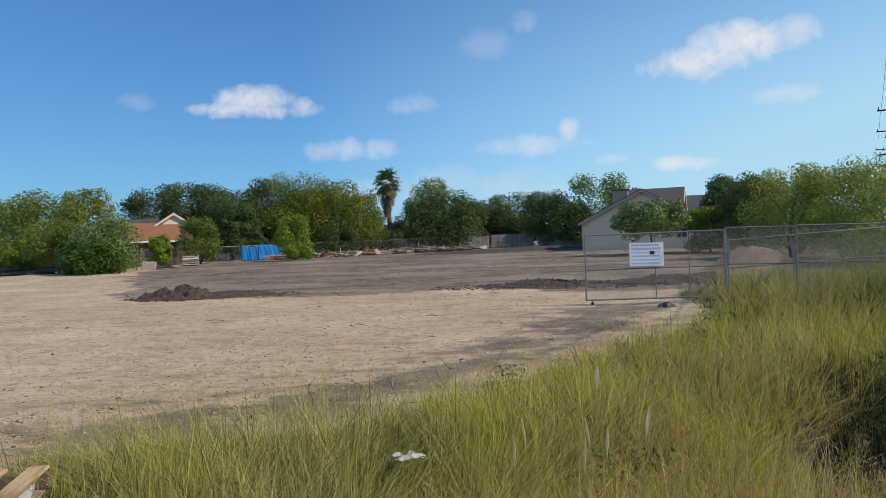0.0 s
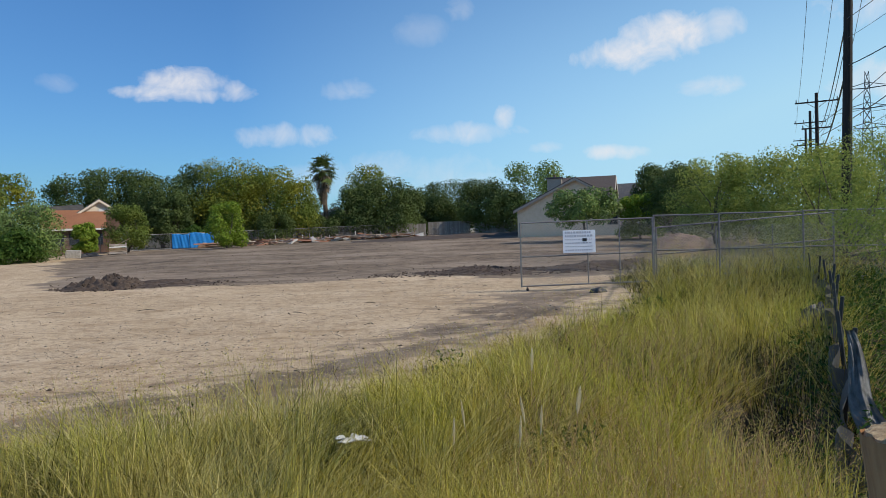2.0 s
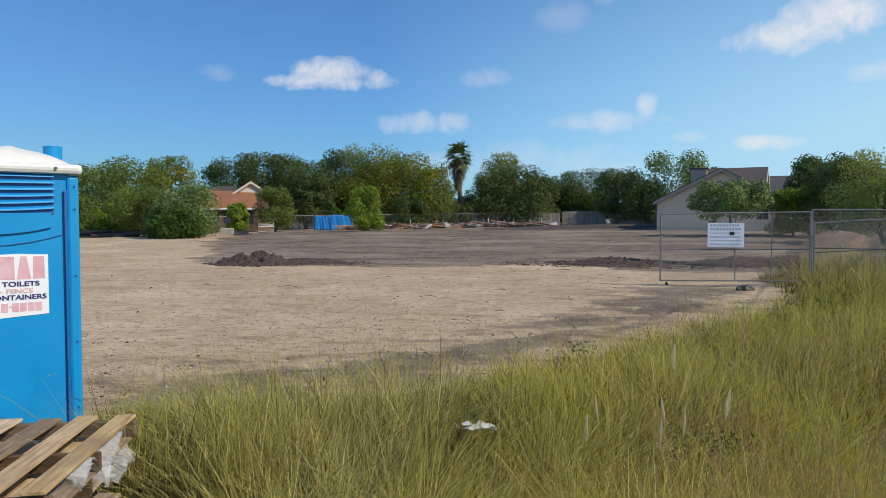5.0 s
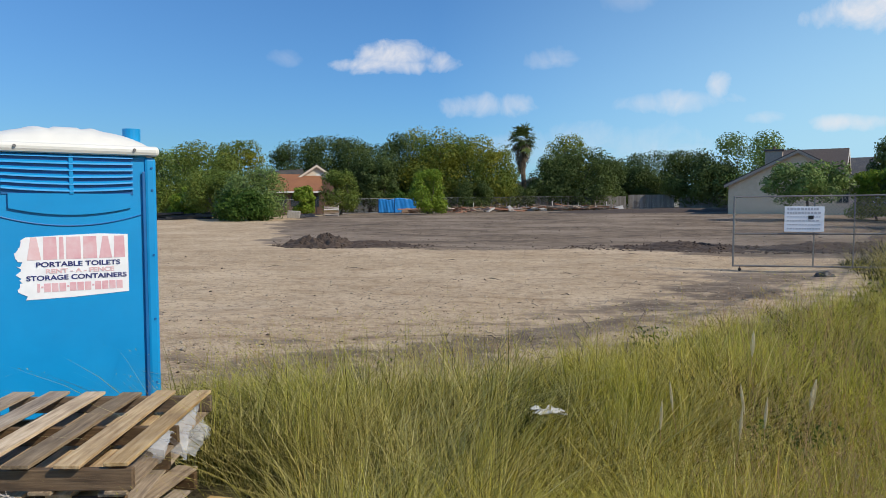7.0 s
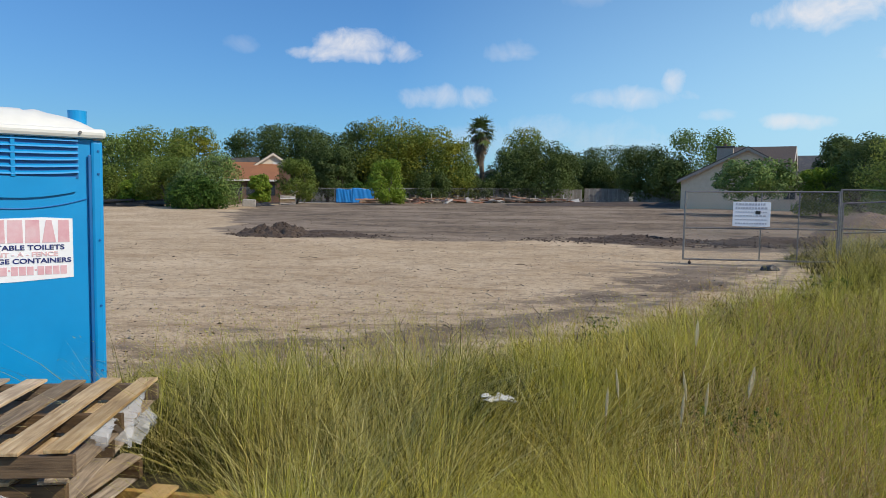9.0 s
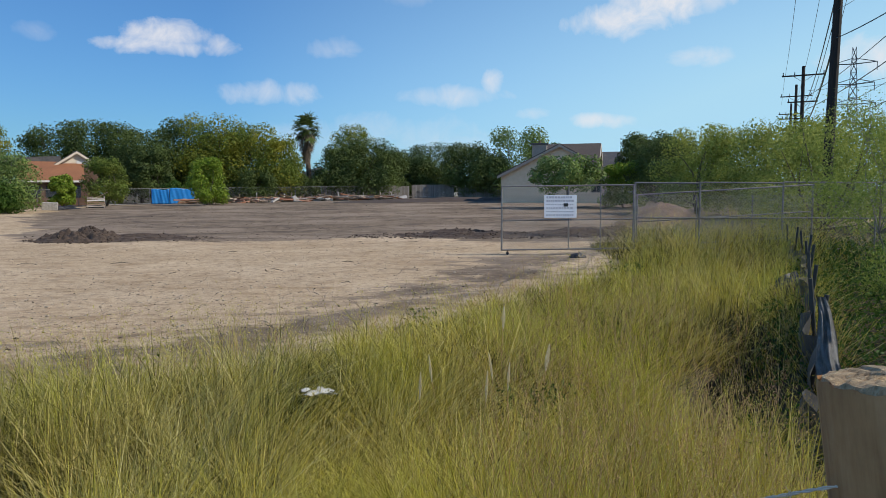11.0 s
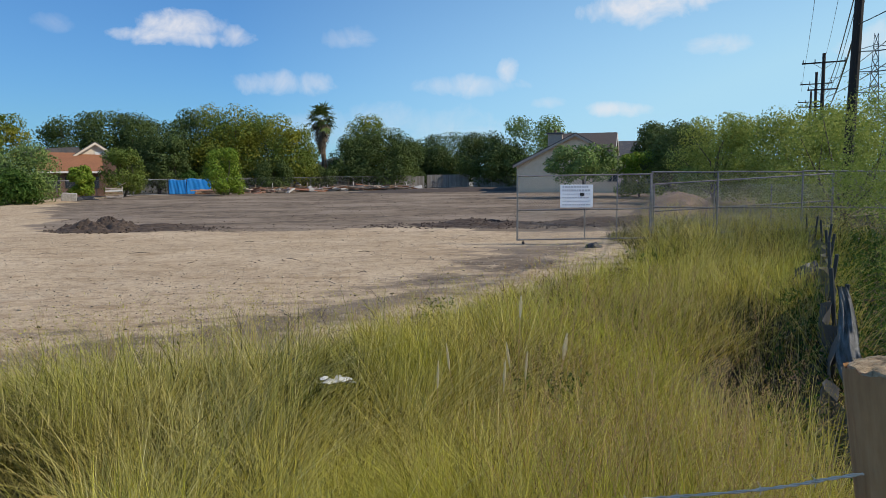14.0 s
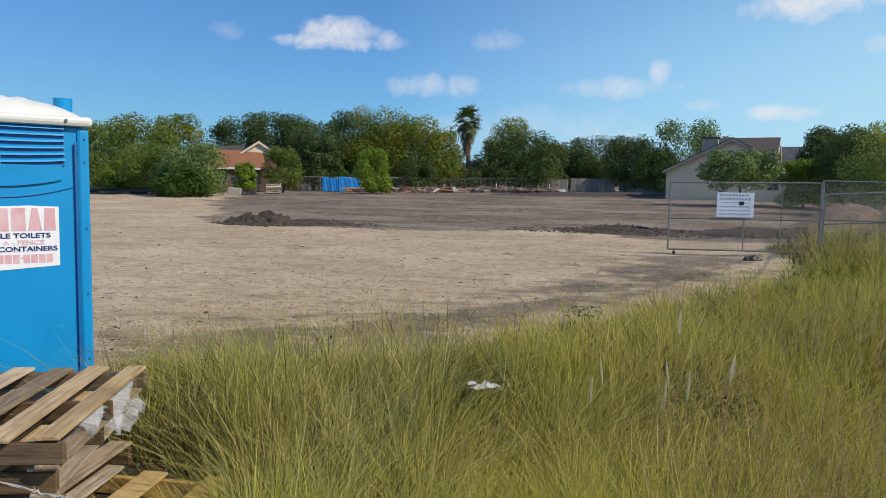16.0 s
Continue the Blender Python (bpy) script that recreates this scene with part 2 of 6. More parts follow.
PALE_RED = mat("faded_red_ink", ((0.62, 0.28, 0.32), (0.72, 0.50, 0.52)), 6, 0.5, 0, dirt=0.5, dirt_colour=(0.7, 0.6, 0.6), dirt_scale=9)
PALER_RED = mat("bleached_red_ink", ((0.70, 0.42, 0.43), (0.74, 0.52, 0.53)), 14, 0.5, 0, dirt=0.35, dirt_colour=(0.76, 0.68, 0.68), dirt_scale=9)
PALLET_GREY = mat("weathered_board", ((0.12, 0.082, 0.052), (0.32, 0.235, 0.15), (0.47, 0.365, 0.25)), 5, 0.85, 0.35, stretch=(9, 0.8, 9), vary=0.5, dirt=0.5, dirt_colour=(0.10, 0.08, 0.06), dirt_scale=3)
PALLET_TAN = mat("tan_board", ((0.26, 0.15, 0.06), (0.48, 0.32, 0.15), (0.62, 0.46, 0.26)), 5, 0.8, 0.3, stretch=(9, 0.8, 9), vary=0.35, dirt=0.5, dirt_colour=(0.16, 0.10, 0.05), dirt_scale=3)
PALLET_YELLOW = mat("new_yellow_board", ((0.34, 0.19, 0.05), (0.55, 0.33, 0.10), (0.66, 0.44, 0.17)), 5, 0.75, 0.25, stretch=(9, 0.8, 9), vary=0.25, dirt=0.3, dirt_colour=(0.22, 0.13, 0.05), dirt_scale=3)
# board wood darkened: the shade under the decks is in this colour
STRINGER_SHADED = mat("shaded_stringer", ((0.05, 0.030, 0.015), (0.125, 0.076, 0.038), (0.20, 0.125, 0.062)), 5, 0.85, 0.35, stretch=(0.8, 9, 9), vary=0.4, dirt=0.5, dirt_colour=(0.04, 0.03, 0.02), dirt_scale=3)
FILM = mat("shrink_wrap", ((0.7, 0.72, 0.74), (0.85, 0.86, 0.88)), 30, 0.18, 0.5, alpha=0.36, dirt=0.1)
GALV = mat("galvanised_steel", ((0.165, 0.155, 0.145), (0.27, 0.258, 0.245)), 12, 0.5, 0.05, metal=0.5, dirt=0.3, dirt_colour=(0.14, 0.12, 0.10))
WIRE_STEEL = mat("dull_wire", ((0.42, 0.35, 0.28), (0.62, 0.53, 0.43)), 40, 0.8, 0.05, dirt=0.3, dirt_colour=(0.18, 0.13, 0.09))
WIRE = mat("chain_link_wire", ((0.12, 0.125, 0.13), (0.20, 0.205, 0.21)), 12, 0.5, 0, metal=0.5, dirt=0.3)
RUST = mat("rusty_steel", ((0.10, 0.05, 0.03), (0.20, 0.13, 0.09)), 12, 0.7, 0.1, metal=0.3)
SIGN = mat("white_sign_board", ((0.74, 0.74, 0.77), (0.82, 0.82, 0.85)), 7, 0.5, 0.02, dirt=0.15, dirt_colour=(0.6, 0.6, 0.62))
SIGN_INK = mat("grey_print", ((0.40, 0.40, 0.45), (0.48, 0.48, 0.52)), 9, 0.6, 0, dirt=0.1)
BLACK = mat("black_plastic", ((0.008, 0.008, 0.009), (0.022, 0.022, 0.024)), 9, 0.5, 0.3, dirt=0.12, dirt_colour=(0.09, 0.08, 0.07))
SILT = mat("silt_fabric", ((0.03, 0.03, 0.034), (0.07, 0.07, 0.075)), 30, 0.6, 0.3, dirt=0.6, dirt_colour=(0.16, 0.15, 0.14), dirt_scale=2.2)
SILT_PALE = mat("grey_silt_fabric", ((0.13, 0.125, 0.115), (0.31, 0.30, 0.285)), 14, 0.6, 0.4, dirt=0.8, dirt_colour=(0.05, 0.05, 0.048), dirt_scale=4)
POST_WOOD = mat("round_post_wood", ((0.22, 0.105, 0.040), (0.37, 0.190, 0.076), (0.46, 0.26, 0.118)), 7, 0.95, 0.3, stretch=(5, 5, 0.5), dirt=0.5, dirt_colour=(0.14, 0.062, 0.026), dirt_scale=4)
POST_END = mat("sawn_end_grain", ((0.17, 0.10, 0.045), (0.38, 0.27, 0.15), (0.52, 0.40, 0.25)), 40, 0.9, 1.0, stretch=(1, 2.5, 1), dirt=0.4, dirt_colour=(0.2, 0.14, 0.08), dirt_scale=14)
DARK_SOIL = mat("dark_clay", ((0.024, 0.015, 0.010), (0.056, 0.037, 0.026), (0.105, 0.072, 0.052)), 9, 0.95, 0.8, dirt=0.35, dirt_colour=(0.10, 0.078, 0.062))
TAN_SOIL = mat("reddish_gravel", ((0.10, 0.055, 0.036), (0.20, 0.122, 0.082), (0.28, 0.185, 0.135)), 9, 0.95, 0.8, dirt=0.3)
STONE = mat("limestone_chip", ((0.26, 0.20, 0.14), (0.50, 0.41, 0.30)), 9, 0.9, 0.3, dirt=0.3)
CONCRETE = mat("broken_concrete", ((0.22, 0.20, 0.18), (0.45, 0.42, 0.38)), 7, 0.9, 0.4, vary=0.4)
LUMBER = mat("scrap_lumber", ((0.12, 0.07, 0.04), (0.31, 0.21, 0.13), (0.45, 0.35, 0.25)), 4, 0.85, 0.2, stretch=(0.6, 6, 6), vary=0.9, dirt=0.5, dirt_colour=(0.10, 0.075, 0.055))
RED_LUMBER = mat("reddish_lumber", ((0.22, 0.08, 0.04), (0.42, 0.20, 0.12)), 4, 0.85, 0.2, stretch=(0.6, 6, 6), vary=0.5)
FENCE_WOOD = mat("grey_fence_board", ((0.14, 0.125, 0.11), (0.27, 0.25, 0.225)), 5, 0.9, 0.2, stretch=(6, 6, 0.6), vary=0.4)
TARP = mat("blue_tarpaulin", ((0.006, 0.14, 0.42), (0.015, 0.22, 0.58)), 6, 0.4, 0.4, dirt=0.2, dirt_colour=(0.05, 0.2, 0.4))
WALL_GREY = mat("pale_siding", ((0.60, 0.455, 0.31), (0.69, 0.54, 0.38)), 3, 0.85, 0.05, dirt=0.25, dirt_colour=(0.40, 0.335, 0.26), dirt_scale=0.5)
WALL_CREAM = mat("cream_siding", ((0.60, 0.50, 0.38), (0.70, 0.60, 0.46)), 3, 0.8, 0.05, dirt=0.2)
# brick darkened to stand in for the porch shadow under the orange roof
WALL_BRICK = mat("brown_brick", ((0.08, 0.042, 0.028), (0.15, 0.088, 0.06)), 18, 0.9, 0.2)
ROOF_ORANGE = mat("faded_orange_shingle", ((0.20, 0.078, 0.034), (0.29, 0.125, 0.058)), 9, 0.9, 0.3, dirt=0.35, dirt_colour=(0.16, 0.07, 0.04), dirt_scale=0.6)
ROOF_GREY = mat("dark_grey_shingle", ((0.06, 0.058, 0.06), (0.12, 0.115, 0.115)), 9, 0.9, 0.3)
ROOF_BROWN = mat("brown_shingle", ((0.07, 0.053, 0.046), (0.125, 0.098, 0.083)), 9, 0.9, 0.3, dirt=0.3, dirt_colour=(0.13, 0.09, 0.07), dirt_scale=0.6)
TRIM = mat("white_trim", ((0.62, 0.59, 0.54), (0.72, 0.69, 0.64)), 6, 0.6, 0.02)
EAVE_TRIM = mat("tan_fascia", ((0.30, 0.235, 0.18), (0.40, 0.32, 0.25)), 6, 0.7, 0.05)
GLASS = mat("window_glass", ((0.02, 0.025, 0.03), (0.03, 0.035, 0.04)), 2, 0.15, 0, dirt=0)
BARK = mat("bark", ((0.05, 0.038, 0.028), (0.14, 0.11, 0.085)), 7, 0.95, 0.6, stretch=(3, 3, 0.7))
PALE_BARK = mat("pale_bark", ((0.10, 0.085, 0.065), (0.24, 0.21, 0.17)), 7, 0.95, 0.6, stretch=(3, 3, 0.7))
PALM_BARK = mat("palm_skirt", ((0.09, 0.065, 0.045), (0.24, 0.18, 0.12)), 9, 0.95, 0.6, stretch=(3, 3, 0.5))
POLE_WOOD = mat("creosoted_pole", ((0.006, 0.005, 0.004), (0.018, 0.013, 0.011)), 7, 0.85, 0.2, stretch=(3, 3, 0.3), dirt=0.06)
CABLE = mat("black_cable", ((0.012, 0.012, 0.013), (0.02, 0.02, 0.022)), 5, 0.5, 0)
TOWER = mat("tower_steel", ((0.06, 0.075, 0.09), (0.09, 0.105, 0.12)), 2, 0.6, 0, metal=0.2)
GRASS = leaf_mat("dry_grass", ((0.044, 0.0413, 0.00602), (0.37, 0.297, 0.0344), (0.757, 0.619, 0.172), (0.229, 0.194, 0.0189), (0.836, 0.705, 0.301), (0.317, 0.232, 0.0301), (0.581, 0.473, 0.0688)), 0.36, 0.5, ((0.0704, 0.0774, 0.00688), (0.37, 0.361, 0.0241), (0.704, 0.636, 0.0946), (0.246, 0.249, 0.0172), (0.563, 0.499, 0.0602)), more=(0.75, ((0.141, 0.0774, 0.0215), (0.475, 0.292, 0.0602), (0.722, 0.533, 0.206), (0.282, 0.181, 0.043))), rough=0.5)
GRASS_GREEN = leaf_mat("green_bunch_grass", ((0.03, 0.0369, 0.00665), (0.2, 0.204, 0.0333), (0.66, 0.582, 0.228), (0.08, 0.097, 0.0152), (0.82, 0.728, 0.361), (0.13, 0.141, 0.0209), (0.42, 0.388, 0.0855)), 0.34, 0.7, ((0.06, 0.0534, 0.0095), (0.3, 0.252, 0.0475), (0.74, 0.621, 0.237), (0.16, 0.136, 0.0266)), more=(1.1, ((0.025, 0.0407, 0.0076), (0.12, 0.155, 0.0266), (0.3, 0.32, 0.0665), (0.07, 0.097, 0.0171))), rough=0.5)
# shade between the tall blades is put into these very dark greens
UNDER_SHADED = leaf_mat("under_grass", ((0.012, 0.014, 0.004), (0.026, 0.027, 0.007), (0.055, 0.048, 0.013)), 0.2, 0.6, ((0.016, 0.026, 0.005), (0.036, 0.046, 0.008), (0.06, 0.06, 0.012)))
CULM = leaf_mat("straw_culms", ((0.294, 0.225, 0.038), (0.515, 0.414, 0.104), (0.699, 0.589, 0.209), (0.386, 0.313, 0.0475), (0.607, 0.524, 0.133)), 0.38, 0.6, ((0.258, 0.239, 0.0285), (0.478, 0.442, 0.0665), (0.626, 0.57, 0.123)), rough=0.5)
STALK = leaf_mat("seed_stalks", ((0.29, 0.175, 0.0825), (0.493, 0.343, 0.165), (0.392, 0.231, 0.128)), 0.3)
PLUME = leaf_mat("pale_plume", ((0.74, 0.66, 0.46), (0.86, 0.79, 0.60)), 0.45)
# greens lowered to hold the shade that lies beyond the silt fence
WEED = leaf_mat("green_weed", ((0.027, 0.0632, 0.0108), (0.0539, 0.108, 0.018), (0.0899, 0.144, 0.027)), 0.35)
OAK = leaf_mat("oak_leaves", ((0.0538, 0.0803, 0.0272), (0.0702, 0.102, 0.0324), (0.0936, 0.131, 0.0397)), 0.34, 0.3, ((0.0702, 0.102, 0.0272), (0.0963, 0.134, 0.0334), (0.129, 0.165, 0.046)))
ELM = leaf_mat("elm_leaves", ((0.0972, 0.14, 0.0253), (0.124, 0.171, 0.0311), (0.157, 0.202, 0.0409)), 0.40, 0.3, ((0.205, 0.211, 0.0253), (0.265, 0.258, 0.0311), (0.324, 0.3, 0.0389)))
BRIGHT = leaf_mat("bright_leaves", ((0.102, 0.174, 0.0174), (0.174, 0.261, 0.029), (0.261, 0.319, 0.0435)), 0.4)
SAGE = leaf_mat("grey_green_leaves", ((0.084, 0.135, 0.0429), (0.14, 0.203, 0.065), (0.196, 0.257, 0.091)), 0.33, 0.3, ((0.098, 0.162, 0.039), (0.168, 0.243, 0.0585), (0.238, 0.297, 0.078)))
HEDGE = leaf_mat("hedge_leaves", ((0.169, 0.206, 0.042), (0.286, 0.325, 0.066), (0.403, 0.413, 0.102)), 0.5, 0.3, ((0.13, 0.188, 0.042), (0.208, 0.275, 0.06), (0.312, 0.35, 0.084)))
SHRUB = leaf_mat("shrub_leaves", ((0.0966, 0.143, 0.0276), (0.124, 0.175, 0.035), (0.161, 0.212, 0.046)), 0.42, 0.35, ((0.138, 0.175, 0.0313), (0.175, 0.207, 0.0386), (0.212, 0.235, 0.0506)))
MESQUITE = leaf_mat("mesquite_leaves", ((0.138, 0.198, 0.0356), (0.237, 0.3, 0.0552), (0.362, 0.408, 0.0885)), 0.45)
PALM_LEAF = leaf_mat("palm_fronds", ((0.0508, 0.0798, 0.0203), (0.087, 0.123, 0.0319), (0.131, 0.16, 0.0508)), 0.25)

# ---- builders ----
rng = np.random.default_rng(7)


def smooth(a, b, v):
    t = np.clip((v - a) / (b - a), 0, 1)
    return t * t * (3 - 2 * t)


def lumps(x, y, scale, seed=0.0):
    """Cheap smooth unevenness between about -1 and 1."""
    x, y = np.asarray(x, float) * scale + seed, np.asarray(y, float) * scale - seed
    return (np.sin(x * 1.7 + 1.3 * np.sin(y * 1.1 + seed)) + np.sin(y * 2.1 + 1.7 * np.sin(x * 0.9)) + 0.6 * np.sin(3.9 * x + 2.2 * y) + 0.6 * np.sin(4.3 * y - 2.9 * x)) / 3.2


def height(x, y):
    """The ground: flat in front, rising gently to the back fence, a little more towards the right."""
    x, y = np.asarray(x, float), np.asarray(y, float)
    rise = smooth(26, 96, y) * np.clip(0.78 + 0.014 * x, 0.15, 1.5)
    near = 1 - smooth(60, 140, np.hypot(x, y))
    ditch = -0.65 * np.exp(-((x - 0.68 * y) / 0.5) ** 2) * smooth(3.6, 4.8, y) * (1 - smooth(6.2, 8.0, y))
    return rise + near * (0.03 * lumps(x, y, 0.35) + 0.018 * lumps(x, y, 1.6, 3.0)) + ditch


def Z(x, y):
    return float(height(x, y))


def inside(px, py, poly):
    """Even-odd test of points against a polygon."""
    hit = np.zeros(np.shape(px), bool)
    for (x0, y0), (x1, y1) in zip(poly, poly[1:] + poly[:1]):
        cross = (y0 > py) != (y1 > py)
        hit ^= cross & (px < (x1 - x0) * (py - y0) / (y1 - y0 + 1e-12) + x0)
    return hit


def to_mesh(name, bm):
    me = bpy.data.meshes.new(name)
    bm.to_mesh(me)
    bm.free()
    return me


def part(name, bm, material, parent, label="", smooth_faces=False):
    """One mesh object under a thing or a part; bm is a bmesh or a ready mesh."""
    me = bm if isinstance(bm, bpy.types.Mesh) else to_mesh(name, bm)
    if not me.materials:
        me.materials.append(material)
    if smooth_faces:
        me.shade_smooth()
    ob = new(name, me)
    ob.parent = parent
    return tagged(ob, label)


def thing(name, m, label, category, group="", kind=""):
    ob = new(name)
    ob.matrix_world = m
    ob.empty_display_size = 0.2
    return tagged(ob, label, category, group, kind)


def box(bm, size, m, bevel=0.0):
    made = bmesh.ops.create_cube(bm, size=1.0, matrix=m @ Matrix.Diagonal((*size, 1)))
    if bevel:
        edges = {e for v in made["verts"] for e in v.link_edges}
        bmesh.ops.bevel(bm, geom=list(edges), offset=bevel, segments=2, affect="EDGES", profile=0.5)
    return bm


def boxed(size, m=Matrix(), bevel=0.0):
    return box(bmesh.new(), size, m, bevel)


def rod(bm, a, b, ra, rb=None, n=8, cap=True):
    a, b = Vector(a), Vector(b)
    d = b - a
    bmesh.ops.create_cone(bm, cap_ends=cap, segments=n, radius1=ra, radius2=ra if rb is None else rb, depth=d.length,
                          matrix=Matrix.Translation((a + b) / 2) @ d.to_track_quat("Z", "Y").to_matrix().to_4x4())
    return bm


def rods(pairs, radius, n=4):
    """Many straight wires in one mesh: pairs of end points."""
    pairs = np.asarray(pairs, float)
    a, b = pairs[:, 0], pairs[:, 1]
    d = (b - a) / np.linalg.norm(b - a, axis=1, keepdims=True)
    ref = np.where(np.abs(d[:, 2:3]) > 0.9, [[1.0, 0, 0]], [[0, 0, 1.0]])
    u = np.cross(d, ref)
    u /= np.linalg.norm(u, axis=1, keepdims=True)
    w = np.cross(d, u)
    ang = np.arange(n) * 2 * np.pi / n
    ring = radius * (u[:, None] * np.cos(ang)[None, :, None] + w[:, None] * np.sin(ang)[None, :, None])
    verts = np.concatenate([a[:, None] + ring, b[:, None] + ring], 1).reshape(-1, 3)
    k = np.arange(n)
    quad = np.stack([k, (k + 1) % n, (k + 1) % n + n, k + n], 1)
    faces = (quad[None] + (np.arange(len(a)) * 2 * n)[:, None, None]).reshape(-1, 4)
    return fast_mesh("wires", verts, faces)


def fast_mesh(name, verts, faces):
    """A mesh from arrays of vertices and of equal-sided faces."""
    verts, faces = np.asarray(verts, np.float32), np.asarray(faces, np.int32)
    me = bpy.data.meshes.new(name)
    me.vertices.add(len(verts))
    me.vertices.foreach_set("co", verts.ravel())
    n = faces.shape[1]
    me.loops.add(faces.size)
    me.loops.foreach_set("vertex_index", faces.ravel())
    me.polygons.add(len(faces))
    me.polygons.foreach_set("loop_start", np.arange(len(faces), dtype=np.int32) * n)
    me.update(calc_edges=True)
    return me


def tube(points, radius, n=5):
    """A bent wire or limb along points; radius may vary along it."""
    pts = [Vector(p) for p in points]
    rad = radius if isinstance(radius, (list, tuple)) else [radius] * len(pts)
    bm = bmesh.new()
    add_tube(bm, pts, rad, n)
    return bm


def add_tube(bm, pts, rad, n=5):
    rings = []
    for k, p in enumerate(pts):
        d = (pts[min(k + 1, len(pts) - 1)] - pts[max(k - 1, 0)]).normalized()
        q = d.to_track_quat("Z", "Y")
        rings.append([bm.verts.new(p + q @ Vector((rad[k] * math.cos(2 * math.pi * j / n), rad[k] * math.sin(2 * math.pi * j / n), 0))) for j in range(n)])
    for r0, r1 in zip(rings, rings[1:]):
        for j in range(n):
            bm.faces.new((r0[j], r0[(j + 1) % n], r1[(j + 1) % n], r1[j]))
    bm.faces.new(list(reversed(rings[0])))
    bm.faces.new(rings[-1])


def prism(outline, depth, m=Matrix()):
    """An outline in x and z, drawn out along y by depth, both ways from 0."""
    bm = bmesh.new()
    a = [bm.verts.new(m @ Vector((x, -depth / 2, z))) for x, z in outline]
    b = [bm.verts.new(m @ Vector((x, depth / 2, z))) for x, z in outline]
    bm.faces.new(a)
    bm.faces.new(list(reversed(b)))
    for k in range(len(a)):
        j = (k + 1) % len(a)
        bm.faces.new((a[j], a[k], b[k], b[j]))
    bmesh.ops.recalc_face_normals(bm, faces=bm.faces)
    return bm


# ---- the ground ----
def axis(dense, step, far):
    lo, hi = dense
    core = list(np.arange(lo, hi + 1e-6, step))
    out, s = [], step
    v = hi
    while v < far:
        s *= 1.22
        v += s
        out.append(v)
    ins, s, v = [], step, lo
    while v > -far:
        s *= 1.22
        v -= s
        ins.append(v)
    return np.array(ins[::-1] + core + out)


xs, ys = axis((-24, 24), 0.3, 2600), axis((2, 62), 0.3, 2600)
gx, gy = np.meshgrid(xs, ys)
gz = height(gx, gy)
cols = len(xs)
idx = np.arange(gx.size).reshape(gx.shape)
quads = np.stack([idx[:-1, :-1], idx[:-1, 1:], idx[1:, 1:], idx[1:, :-1]], -1).reshape(-1, 4)
ground_mesh = fast_mesh("ground", np.stack([gx, gy, gz], -1).reshape(-1, 3), quads)
DARK = [(-10.2, 28.5), (-6, 26.8), (-1.9, 26.4), (1.6, 27.2), (3.9, 27.6), (6, 24.6), (9, 23.8), (15, 25), (28, 34), (42, 60), (40, 97), (-22, 97), (-21, 84), (-21.5, 70), (-19, 56), (-15, 42)]
DAMP = [(-4.2, 6.6), (-3.6, 8.0), (-2.6, 9.4), (-0.9, 9.8), (0.4, 10.9), (1.2, 12.5), (2.2, 15.0), (3.6, 17.6), (4.6, 19.4), (7.8, 19.6), (7.6, 16.4), (5.2, 13.0), (3.0, 11.4), (1.0, 9.0), (-1.0, 7.0), (-3.4, 5.9)]
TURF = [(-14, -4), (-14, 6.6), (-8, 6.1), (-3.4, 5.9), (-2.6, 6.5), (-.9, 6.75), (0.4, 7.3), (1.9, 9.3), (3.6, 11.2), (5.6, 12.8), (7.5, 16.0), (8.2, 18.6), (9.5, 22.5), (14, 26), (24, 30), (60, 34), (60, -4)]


far_wob = 0.35 + 1.1 * smooth(12, 40, gy)
wob_x = far_wob * (lumps(gx, gy, 0.45, 2.0) + 0.5 * lumps(gx, gy, 1.7, 6.0))
wob_y = far_wob * (0.7 * lumps(gx, gy, 0.4, 9.0) + 0.4 * lumps(gx, gy, 1.5, 3.0))


def soft_inside(poly, reach):
    got = np.zeros(gx.shape)
    for k in range(12):
        a = 2 * np.pi * k / 12
        got += inside(gx + reach * np.cos(a) + wob_x, gy + reach * np.sin(a) + wob_y, poly)
    return got / 12


soil = np.maximum(soft_inside(DARK, 0.45), soft_inside(DAMP, 0.8) * (0.66 + 0.45 * lumps(gx, gy, 0.9, 4.0)))
# second mask: where the ground takes the shade-darkened colour under grass
for name, values in (("soil", soil), ("shaded_turf", np.maximum(soft_inside(TURF, 0.6), smooth(97, 104, gy)))):
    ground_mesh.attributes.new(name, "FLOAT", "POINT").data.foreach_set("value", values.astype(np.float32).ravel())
ground_mesh.materials.append(GROUND)
ground_mesh.shade_smooth()
tagged(new("ground", ground_mesh), "pale caliche gravel lot with a wide patch of dark graded soil", "ground", kind="structure")

